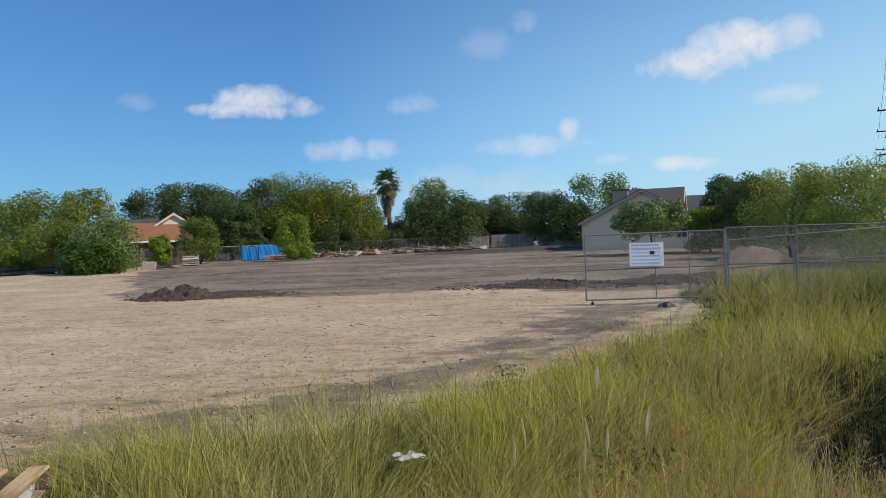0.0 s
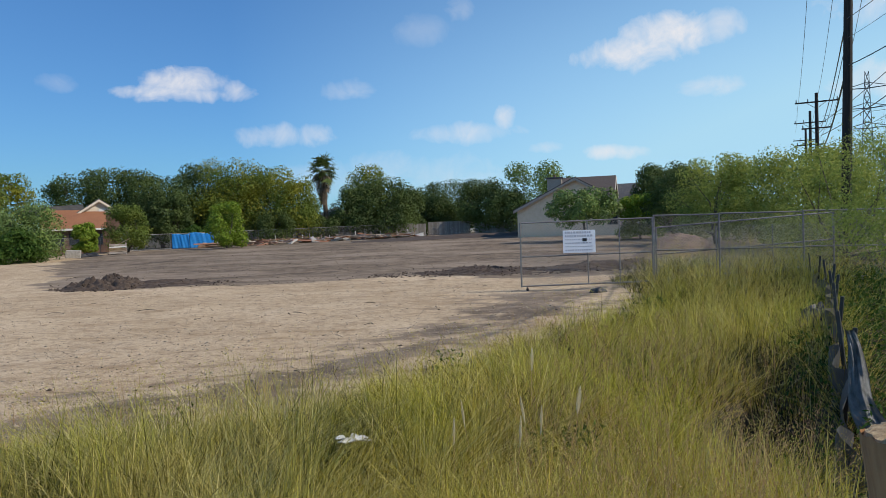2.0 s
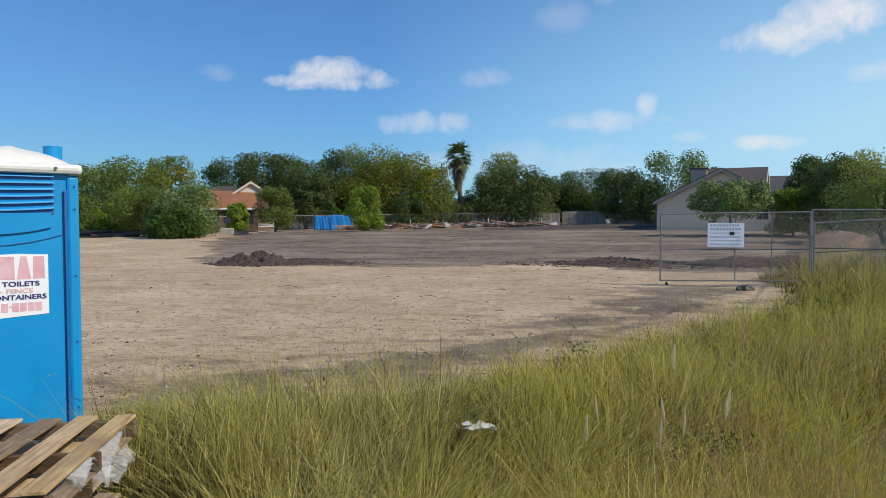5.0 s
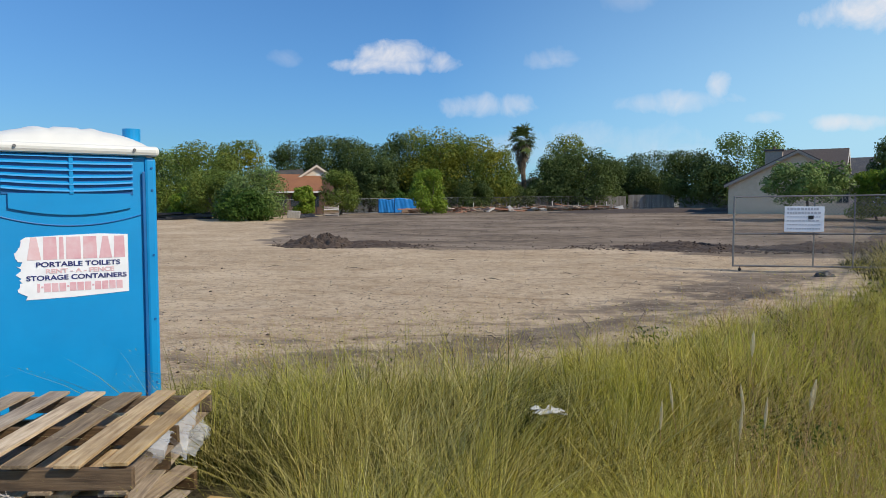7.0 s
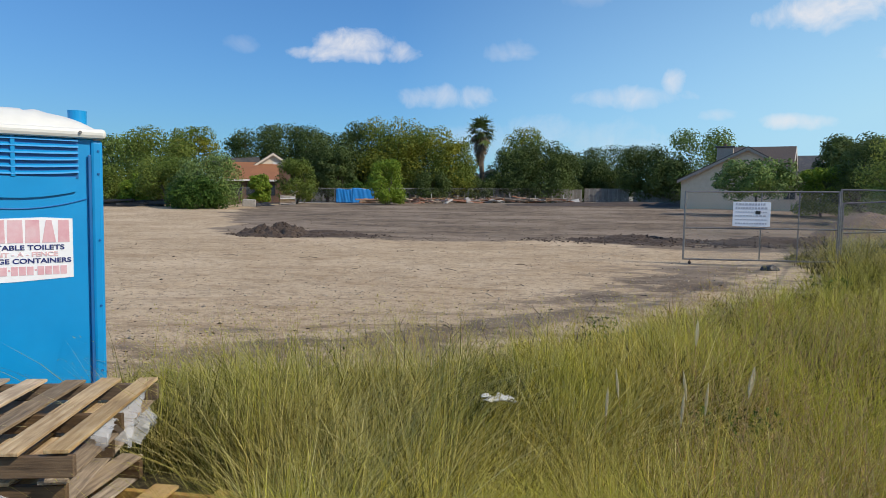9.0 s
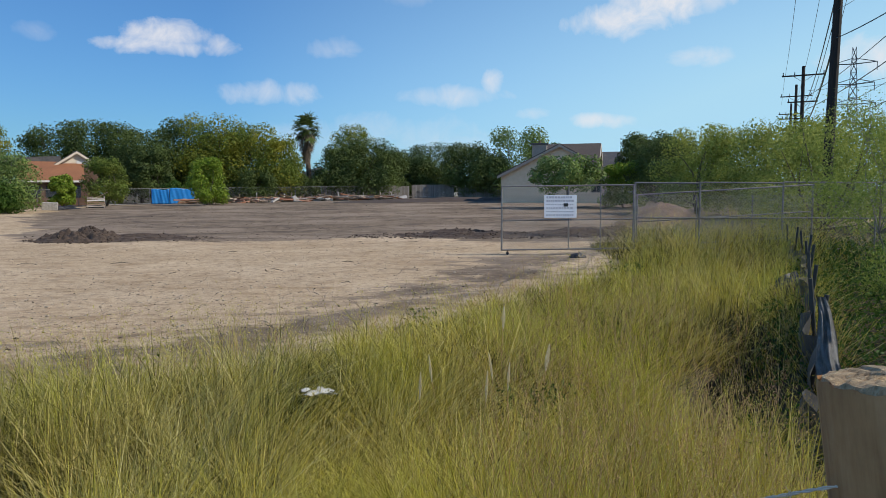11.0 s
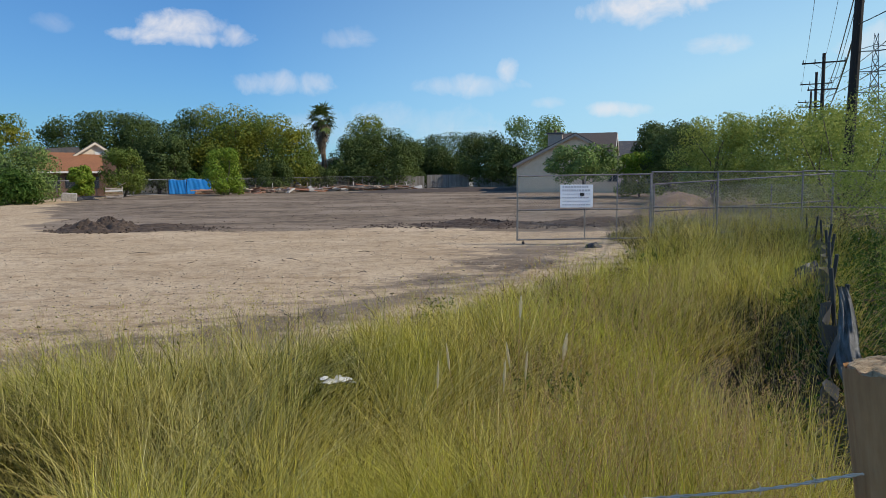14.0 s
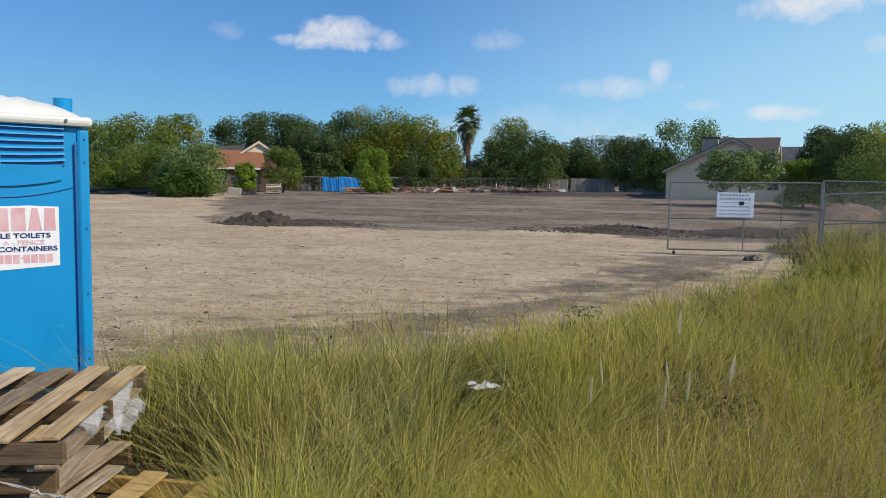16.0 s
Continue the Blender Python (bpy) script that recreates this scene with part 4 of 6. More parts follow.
def fence_panel(name, a, b, high, label, category, pitch=0.055, wire=0.0026, lift=0.06, mids=(0.5,), uprights=(), rail=0.021, group="", posts=(True, True), steel=None):
    steel = steel or GALV
    a, b = Vector(a), Vector(b)
    d = b - a
    w = Vector((d.x, d.y, 0)).length
    t = thing(name, Matrix.Translation(a) @ pose(0, 0, 0, 0, 0, math.degrees(math.atan2(d.y, d.x))), label, category, group)
    if posts[0]:
        part("post", rod(bmesh.new(), (0, 0, 0), (0, 0, high + 0.02), rail * 1.2, None, 8), steel, t)
    if posts[1]:
        part("post", rod(bmesh.new(), (w, 0, d.z), (w, 0, d.z + high + 0.02), rail * 1.2, None, 8), steel, t)
    for x in uprights:
        part("upright", rod(bmesh.new(), (x, 0, lift), (x, 0, high), rail * 0.8, None, 8), steel, t)
    for f in (lift / high, *mids, 1.0):
        part("rail", rod(bmesh.new(), (0, 0, high * f), (w, 0, high * f + d.z), rail, None, 8), steel, t)
    me = chain_mesh(w, high - lift, pitch, wire)
    me.transform(Matrix.Translation((0, -rail, lift)))
    part("chain_link", me, WIRE, t)
    return t


GL, GH = Vector((5.36, 19.02, 0.12)), Vector((8.98, 18.40, 0.16))
gate = fence_panel("gate", GL, GH, 1.78, "open galvanised chain-link site gate on a caster", "gate", 0.06, 0.0028, 0.02, (0.47,), (1.86, 2.75))
part("caster_fork", rod(bmesh.new(), (0.16, 0, 0.03), (0.16, 0, -0.05), 0.015, None, 6), RUST, gate)
part("caster_wheel", rod(bmesh.new(), (0.16, -0.02, -0.07), (0.16, 0.02, -0.07), 0.042, None, 14), BLACK, gate)
board = thing("notice_board", gate.matrix_world @ pose(1.17, -0.045, 1.53 - 0.62), "white notice board with rows of unreadable print on the gate", "sign")
part("sign_face", boxed((0.90, 0.012, 0.63), pose(0.45, 0, 0.315), 0.003), SIGN, board)
r = np.random.default_rng(8)
for row in range(6):
    x, hh = 0.06, (0.075, 0.07, 0.03, 0.045, 0.03, 0.05)[row]
    while x < 0.78:
        w = r.uniform(0.03, 0.075)
        part("print_bar", boxed((w, 0.004, hh * 0.75), pose(x + w / 2, -0.008, 0.57 - row * 0.098)), SIGN_INK, board)
        x += w + 0.02
part("badge", boxed((0.12, 0.005, 0.09), pose(0.60, -0.009, 0.36)), BLACK, board, "small dark badge")

LINE = [(9.02, 18.40), (10.72, 17.95), (12.85, 17.35), (15.2, 16.7), (18.2, 15.9), (22, 15)]
for k, (p, q) in enumerate(zip(LINE, LINE[1:])):
    fence_panel("chain_link_fence", (*p, 0.14), (*q, 0.12), 1.86, "galvanised chain-link site fence panel in tall grass", "fence", 0.06, 0.0028, 0.05, (0.48,), (), group="site fence panels", posts=(True, k == 4))
fence_panel("chain_link_fence", (9.25, 18.75, 0.14), (14.2, 17.9, 0.42), 1.52, "leaning spare chain-link panel behind the site fence", "fence", 0.06, 0.0028, 0.05, (0.5,), (1.7, 3.3), group="site fence panels")

# back fence
BACK = [(-46, 72), (-36, 73), (-26.5, 78), (-17.5, 86.2), (-8, 91), (2, 94), (12, 96)]
for p, q in zip(BACK, BACK[1:]):
    n = 3
    for k in range(n):
        a, b = Vector(p).lerp(Vector(q), k / n), Vector(p).lerp(Vector(q), (k + 1) / n)
        fence_panel("chain_link_fence", (a.x, a.y, Z(a.x, a.y)), (b.x, b.y, Z(b.x, b.y)), 1.75, "grey chain-link fence along the back of the lot", "fence", 0.16, 0.006, 0.05, (), (), 0.028, "back fence panels", (True, False), WIRE)


def board_fence(p, q, high, label):
    p, q = Vector(p), Vector(q)
    w = (q - p).length
    t = thing("board_fence", pose(p.x, p.y, Z(p.x, p.y) - 0.05, 0, 0, math.degrees(math.atan2(q.y - p.y, q.x - p.x))), label, "fence", "board fences behind the lot")
    me = to_mesh("board", boxed((0.135, 0.02, high), pose(0, 0, high / 2), 0.004))
    r = np.random.default_rng(int(w * 10))
    for k in range(int(w / 0.15)):
        ob = part("board", me, FENCE_WOOD, t)
        ob.location = (0.075 + k * 0.15, 0, r.normal() * 0.015 + (Z(p.x + (q.x - p.x) * k * 0.15 / w, p.y + (q.y - p.y) * k * 0.15 / w) - Z(p.x, p.y)))
    for z in (0.4, high - 0.35):
        part("rail", boxed((w, 0.04, 0.09), pose(w / 2, 0.04, z)), FENCE_WOOD, t)


board_fence((-13, 93.5), (-1.5, 96.5), 1.8, "weathered grey board fence under the trees")
board_fence((2.0, 96.6), (14, 97.4), 1.75, "weathered grey board fence under the trees")
board_fence((14.4, 98), (20.5, 98), 1.9, "weathered grey board fence under the trees")
board_fence((20.8, 97.2), (27.5, 92.2), 1.5, "pale grey board fence by the gabled house")


# ---- silt fence ----
stakes = [(4.27, 5.24), (4.85, 6.0), (5.46, 6.85), (6.3, 7.9), (7.2, 9.1), (7.75, 9.8), (8.8, 11.2), (9.8, 12.6), (10.6, 13.9), (11.4, 15.2)]
silt = thing("silt_fence", pose(4.05, 5.05, 0), "sagging black silt fence on dark stakes along the ditch", "silt fence")
for k, (x, y) in enumerate(stakes):
    lean = (2 - 4 * (k % 2)) * 0.05
    part("stake", boxed((0.045, 0.035, 1.1), pose(x - 4.05 + 0.05, y - 5.05, Z(x, y) + 0.42, math.degrees(lean), 4 - 3 * (k % 3), 40), 0.004), BLACK, silt)
line = [(2.75, 3.1), (3.3, 3.95)] + stakes
rows_ = 7
bm = bmesh.new()
grid = []
for k in range((len(line) - 1) * 8 + 1):
    s, f = divmod(k, 8)
    s, f = (s, f / 8) if s < len(line) - 1 else (s - 1, 1.0)
    x = line[s][0] + (line[s + 1][0] - line[s][0]) * f
    y = line[s][1] + (line[s + 1][1] - line[s][1]) * f
    sag = 0.62 - 0.07 * math.sin(math.pi * f) - (0.18 if s < 2 else 0) - 0.03 * math.sin(k * 0.7)
    ring = []
    for j in range(rows_ + 1):
        u = j / rows_
        z = Z(x, y) - 0.1 + (sag + 0.1) * u
        out = 0.06 * math.sin(u * 5 + k * 0.9) + 0.05 * math.sin(k * 0.37 + u * 2)
        ring.append(bm.verts.new((x - 4.05 + out * 0.75, y - 5.05 - out * 0.6, z)))
    grid.append(ring)
for a, b in zip(grid, grid[1:]):
    for j in range(rows_):
        bm.faces.new((a[j], b[j], b[j + 1], a[j + 1]))
fabric = part("fabric", bm, SILT, silt, "black woven fabric with pale dust", True)
# a loose sheet hanging from the first stake, widening and folding towards the ground
bm = bmesh.new()
grid = []
for k in range(25):
    u = k / 24
    mid_ = Vector((4.22 - 0.24 * u, 5.10 - 0.52 * u, 0.86 - 0.84 * u + 0.12 * u * u))
    ring = []
    for j in range(17):
        w = j / 8 - 1
        half = (0.035 + 0.075 * u ** 0.8) * (1 + 0.10 * math.sin(u * 13 + 2 * w))
        fold = 0.030 * math.sin(w * 6 + u * 5) + 0.018 * math.sin(w * 13 - u * 9)
        p = mid_ + Vector((0.75, -0.66, 0)) * (half * w + 0.02 * math.sin(u * 8)) + Vector((0.66, 0.75, 0)) * (fold + 0.05 * w * w)
        ring.append(bm.verts.new((p.x - 4.05, p.y - 5.05, max(p.z, Z(p.x, p.y) + 0.01) + 0.02 * math.sin(w * 5 + u * 3) * u)))
    grid.append(ring)
for a, b in zip(grid, grid[1:]):
    for j in range(16):
        bm.faces.new((a[j], b[j], b[j + 1], a[j + 1]))
bmesh.ops.solidify(bm, geom=bm.faces[:], thickness=0.003)
part("loose_flap", bm, SILT_PALE, silt, "pale grey loose fabric flap", True)

# ---- wooden post and barbed wire ----
post = thing("fence_post", pose(1.160, 0.823, -0.014, -6.6, -4.7, 0), "round weathered wooden fence post with a sawn top", "post")
bm = bmesh.new()
n, rings = 40, []
r = np.random.default_rng(12)
edge = [1 + 0.02 * r.normal() for _ in range(n)]
for z, s in ((-0.1, 1.05), (0.4, 1.03), (0.9, 1.0), (1.2, 0.985), (1.418, 0.975), (1.430, 0.95)):
    rings.append([bm.verts.new((0.117 * s * edge[j] * math.cos(2 * math.pi * j / n), 0.117 * s * edge[j] * math.sin(2 * math.pi * j / n), z + (0.004 * r.normal() if z > 1.42 else 0))) for j in range(n)])
for a, b in zip(rings, rings[1:]):
    for j in range(n):
        bm.faces.new((a[j], a[(j + 1) % n], b[(j + 1) % n], b[j]))
part("shaft", bm, POST_WOOD, post, "", True)
bm = bmesh.new()
core, last = [], None
for f in (0.0, 0.2, 0.4, 0.6, 0.8, 0.93, 1.0):
    ring = [bm.verts.new((0.1105 * f * edge[j] * math.cos(2 * math.pi * j / n), 0.1105 * f * edge[j] * math.sin(2 * math.pi * j / n), 1.430 + (0.010 * r.random() if f < 0.99 else -0.012))) for j in range(n)] if f else [bm.verts.new((0, 0, 1.437))]
    if last and len(last) == 1:
        for j in range(n):
            bm.faces.new((last[0], ring[j], ring[(j + 1) % n]))
    elif last:
        for j in range(n):
            bm.faces.new((last[j], ring[j], ring[(j + 1) % n], last[(j + 1) % n]))
    last = ring
part("sawn_top", bm, POST_END, post, "rough sawn pale end grain")


WIRE = [(0.738, 1.179, 1.111), (-0.2, 1.46, 1.0), (-0.99, 1.67, 0.97), (-1.18, 1.72, 0.98), (-2.32, 2.02, 1.04), (-4.6, 2.62, 1.20)]


def barbed_wire(a, b, thick, label):
    a, knots = Vector(a), [Vector(p) - Vector(a) for p in [a] + b]
    t = thing("barbed_wire", Matrix.Translation(a), label, "barbed wire", "barbed wire strands")
    knots = [2 * knots[0] - knots[1]] + knots + [2 * knots[-1] - knots[-2]]
    line = []
    for p0, p1, p2, p3 in zip(knots, knots[1:], knots[2:], knots[3:]):
        m = max(2, int((p2 - p1).length / 0.006))
        for k in range(m):
            f = k / m
            line.append(0.5 * (2 * p1 + (p2 - p0) * f + (2 * p0 - 5 * p1 + 4 * p2 - p3) * f * f + (3 * p1 - p0 - 3 * p2 + p3) * f ** 3))
    n = len(line) - 1
    q = (line[-1] - line[0]).normalized().to_track_quat("Z", "Y")
    for ph in (0, math.pi):
        pts = []
        for k, c in enumerate(line):
            pts.append(c + q @ Vector((thick * math.cos(k * 0.55 + ph), thick * math.sin(k * 0.55 + ph), 0)))
        part("strand", tube(pts, thick * 1.05, 5), WIRE_STEEL, t)
    for i in range(17, n, 21):
        c, x = line[i], i * 0.006
        bm = bmesh.new()
        for j in range(3):
            add_tube(bm, [c + q @ Vector((0.0032 * math.cos(w), 0.0032 * math.sin(w), (w / 6.3 - 0.5) * 0.010 + 0.004 * (j - 1))) for w in np.linspace(0, 6.3, 8)], [0.001] * 8, 4)
        for j in range(4):
            w = j * 1.6 + x * 9
            rod(bm, c, c + q @ Vector((0.014 * math.cos(w), 0.014 * math.sin(w), 0.006)), 0.001, 0.0003, 4)
        part("barb", bm, WIRE_STEEL, t)
    return t


barbed_wire((0.918, 0.955, 1.234), WIRE, 0.0017, "twisted galvanised barbed wire strand stapled to the post")

# ---- houses ----
def gable_house(name, m, label, wide, deep, eave, peak, wall, roof, over=0.4, skew=0.0, windows=(), chimney=None, trim=TRIM):
    """A house whose gable wall faces local -y; the ridge runs along y."""
    t = thing(name, m, label, "house", "houses behind the lot")
    out = [(-wide / 2, 0), (wide / 2, 0), (wide / 2, eave), (skew, peak), (-wide / 2, eave)]
    body = part("wall", prism(out, deep, pose(0, deep / 2, 0)), wall, t)
    for sx in (-1, 1):
        ex = sx * (wide / 2 + over)
        ez = eave - over * (peak - eave) / (wide / 2)
        part("roof_slope", prism([(skew, peak + 0.02), (ex, ez + 0.02), (ex, ez + 0.20), (skew, peak + 0.20)], deep + 2 * over, pose(0, deep / 2, 0)), roof, t)
        part("barge_board", prism([(skew, peak - 0.16), (ex, ez - 0.16), (ex, ez + 0.10), (skew, peak + 0.10)], 0.06, pose(0, -over - 0.035, 0)), trim, t)
    for x, z, w, h in windows:
        win = part("window", boxed((w + 0.16, 0.08, h + 0.16), pose(x, -0.04, z), 0.01), trim, t)
        part("pane", boxed((w, 0.03, h), pose(x, -0.08, z)), GLASS, win)
        part("glazing_bar", boxed((0.04, 0.03, h), pose(x, -0.10, z)), trim, win)
    if chimney:
        x, y, z0, z1 = chimney
        c = part("chimney", boxed((1.5, 1.0, z1 - z0), pose(x, y, (z0 + z1) / 2), 0.02), EAVE_TRIM, t)
        part("chimney_cap", boxed((1.8, 1.3, 0.14), pose(x, y, z1 + 0.05), 0.02), ROOF_GREY, c)
        part("flue", rod(bmesh.new(), (x, y, z1), (x, y, z1 + 0.4), 0.13, None, 10), RUST, c)
    return t


gx0, gy0 = 24.5, 67.7
gable_house("house", pose(gx0, gy0, Z(gx0, gy0) - 0.1, 0, 0, -23), "pale two-slope house with a broad blank gable and brown roof", 11.0, 9, 2.85, 5.75, WALL_GREY, ROOF_BROWN, 0.35, 0.3, ((3.9, 1.7, 0.9, 1.1),), (-2.0, 4.4, 4.4, 6.15), EAVE_TRIM)
gable_house("house", pose(31.6, 74.2, Z(32, 74), 0, 0, 62), "cream house with a higher brown roof behind the gabled one", 5.0, 5.5, 3.6, 6.0, WALL_CREAM, ROOF_BROWN, 0.35, 0, ((0.2, 4.1, 0.7, 0.9),))
gable_house("house", pose(36.0, 78, Z(36, 78), 0, 0, 60), "low brown-roofed house behind the others", 5, 5.5, 2.8, 5.2, WALL_CREAM, ROOF_GREY, 0.4, 0, ())
# low house with an orange roof and a small white gable
ox, oy = -26.9, 84.4
low = gable_house("house", pose(ox + 1.8, oy + 2.0, Z(ox, oy), 0, 0, 18), "low house with a faded orange roof and white gable", 4.2, 9, 4.55, 5.95, WALL_BRICK, ROOF_GREY, 0.35, 0, (), None, WALL_CREAM)
part("gable_face", prism([(-2.05, 4.5), (2.05, 4.5), (0, 5.88)], 0.05, pose(0, -0.03, 0)), WALL_CREAM, low, "cream boarded gable")
part("gable_vent", boxed((0.9, 0.05, 0.3), pose(0.4, -0.07, 4.85)), TRIM, low)
part("front_roof", prism([(0, 2.75), (0.3, 2.62), (4.2, 4.72), (4.2, 4.9)], 6.4, pose(-2.6, -3.9, 0, 0, 0, 90)), ROOF_ORANGE, low, "faded orange shingle roof")
part("rear_roof", prism([(-4.6, 4.2), (2.2, 4.2), (2.0, 5.6), (-4.2, 5.2)], 5, pose(-3.6, 4.0, 0)), ROOF_GREY, low, "dark grey shingle roof")
# the shadow under the eave is part of this wall's dark colour
part("front_wall", boxed((6, 0.2, 2.75), pose(-2.6, -3.2, 1.37)), WALL_BRICK, low, "brown brick wall")
for x in (-4.4, -2.4, -0.6):
    part("dark_window", boxed((1.5, 0.06, 1.2), pose(x, -3.33, 1.55)), GLASS, low)
part("fascia", boxed((6.5, 0.06, 0.2), pose(-2.6, -3.97, 2.66)), TRIM, low)
gable_house("house", pose(-12.6, 104, Z(-12, 104), 0, 0, 8), "brown brick house glimpsed between tree trunks", 9, 8, 2.8, 4.4, WALL_BRICK, ROOF_GREY, 0.4, 0, ((1, 1.5, 1.2, 1.2),))
gable_house("house", pose(2.0, 106, Z(2, 106), 0, 0, 4), "white house glimpsed between tree trunks", 9, 8, 2.9, 4.6, TRIM, ROOF_GREY, 0.4, 0, ((-2.4, 1.6, 1.2, 1.3), (1.6, 1.6, 1.2, 1.3)))
gable_house("house", pose(20.5, 118, Z(20, 118), 0, 0, -6), "white house glimpsed between dark trees", 10, 8, 3.0, 4.8, TRIM, ROOF_GREY, 0.4, 0, ((2, 1.6, 1.2, 1.3),))

# ---- utility poles, wires, tower ----
def utility_pole(x, y, high, label, arms, lean=0.0, r0=0.17, turn=-38):
    t = thing("utility_pole", pose(x, y, Z(x, y) - 0.3, 0, lean, turn), label, "utility pole", "utility poles")
    part("shaft", rod(bmesh.new(), (0, 0, 0), (0, 0, high), r0, r0 * 0.72, 12), POLE_WOOD, t)
    for z, w in arms:
        a = part("crossarm", boxed((w, 0.10, 0.12), pose(0, -0.14, z), 0.01), POLE_WOOD, t)
        for x_ in (-w / 2 + 0.1, -w / 5, w / 2 - 0.1):
            part("insulator", rod(bmesh.new(), (x_, -0.14, z + 0.05), (x_, -0.14, z + 0.32), 0.05, 0.03, 8), CABLE, a)
        part("brace", rod(bmesh.new(), (-w / 4, -0.14, z), (0, -0.12, z - 0.6), 0.02, None, 5), RUST, a)
        part("brace", rod(bmesh.new(), (w / 4, -0.14, z), (0, -0.12, z - 0.6), 0.02, None, 5), RUST, a)
    return t


utility_pole(18.95, 23.3, 11.9, "dark creosoted utility pole rising out of the bushes", ((11.3, 2.2),), 1.2, 0.19)
utility_pole(43.2, 56.5, 12.5, "dark utility pole with crossarms far down the line", ((11.7, 3.4), (9.4, 2.4)), 0, 0.19)
utility_pole(54.5, 72.4, 13.0, "dark utility pole with crossarms far down the line", ((11.7, 3.2), (9.2, 2.8)), 0, 0.19)
utility_pole(68.5, 92.0, 13.2, "dark utility pole with crossarms far down the line", ((11.7, 3.2), (9.4, 2.8)), 0, 0.19)


def cable(a, b, sag, radius=0.012):
    a, b = Vector(a), Vector(b)
    pts = [a.lerp(b, k / 16) - Vector((0, 0, sag * 4 * (k / 16) * (1 - k / 16))) - a for k in range(17)]
    t = tagged(new("power_cable", to_mesh("power_cable", tube(pts, radius, 5))), "thin dark overhead power cable between poles", "cable", "overhead cables")
    t.data.materials.append(CABLE)
    t.location = a


P1, P2, P3, P0 = Vector((18.95, 23.3, 0)), Vector((43.2, 56.5, 0)), Vector((54.5, 72.4, 0)), Vector((3, -4, 0))
across = Vector((0.80, -0.60, 0))
near_p = Vector((6.5, 2.0, 0))
for off, z in ((-1.0, 11.6), (0.0, 12.1), (1.0, 11.6)):
    cable(P1 + across * off + Vector((0, 0, z)), P2 + across * off * 1.5 + Vector((0, 0, z)), 0.7)
    cable(P2 + across * off * 1.5 + Vector((0, 0, z)), P3 + across * off * 1.5 + Vector((0, 0, z)), 0.4)
    cable(P1 + across * off + Vector((0, 0, z)), near_p + across * off + Vector((0, 0, z + 0.5)), 0.7, 0.007)
for z, rad in ((9.3, 0.03), (8.6, 0.018), (7.6, 0.045)):
    cable(P1 + Vector((0.1, -0.1, z - 0.3)), P2 + Vector((0, 0, z)), 0.9, rad * 0.8)
    cable(P1 + Vector((0.1, -0.1, z - 0.3)), near_p + Vector((4, 2.0, z + 0.4)), 0.6, rad * 0.4)
for k, (z, rad) in enumerate(((9.9, 0.022), (9.0, 0.03), (8.2, 0.016), (7.4, 0.03))):
    cable(P2 + across * (0.3 * k) + Vector((0, 0, z)), Vector((13.0 + 1.4 * k, 5.0 + k, z + 0.6)), 0.8, rad)
for k in range(3):
    cable((162 + 9 * (k - 1), 190 - 8 * (k - 1), 33), (110 + 6 * k, 40 - 4 * k, 36), 5, 0.06)

tower = thing("lattice_tower", pose(162, 190, 0, 0, 0, -40), "steel lattice transmission tower far beyond the trees", "tower")
H = 45.0
legs = []
for sx in (-1, 1):
    for sy in (-1, 1):
        part("leg", rod(bmesh.new(), (sx * 2.4, sy * 2.4, -2), (sx * 0.5, sy * 0.5, H), 0.16, 0.10, 4), TOWER, tower)
lv = [2.4 - 1.9 * k / 12 for k in range(13)]
pairs = []
for k in range(12):
    z0, z1 = H * k / 12, H * (k + 1) / 12
    for (ax, ay), (bx, by) in (((-1, -1), (1, -1)), ((1, -1), (1, 1)), ((1, 1), (-1, 1)), ((-1, 1), (-1, -1))):
        pairs += [((ax * lv[k], ay * lv[k], z0), (bx * lv[k + 1], by * lv[k + 1], z1)), ((bx * lv[k], by * lv[k], z0), (ax * lv[k + 1], ay * lv[k + 1], z1)), ((ax * lv[k], ay * lv[k], z0), (bx * lv[k], by * lv[k], z0))]
part("bracing", rods(pairs, 0.07), TOWER, tower)
for z, w in ((40, 6.0), (34.0, 5.5), (28.0, 6.0)):
    for sx in (-1, 1):
        part("arm", rods([((0, -0.5, z), (sx * w, 0, z + 0.3)), ((0, 0.5, z), (sx * w, 0, z + 0.3)), ((0, 0, z + 1.8), (sx * w, 0, z + 0.3)), ((sx * w, 0, z + 0.3), (sx * w, 0, z - 2.2))], 0.11), TOWER, tower)


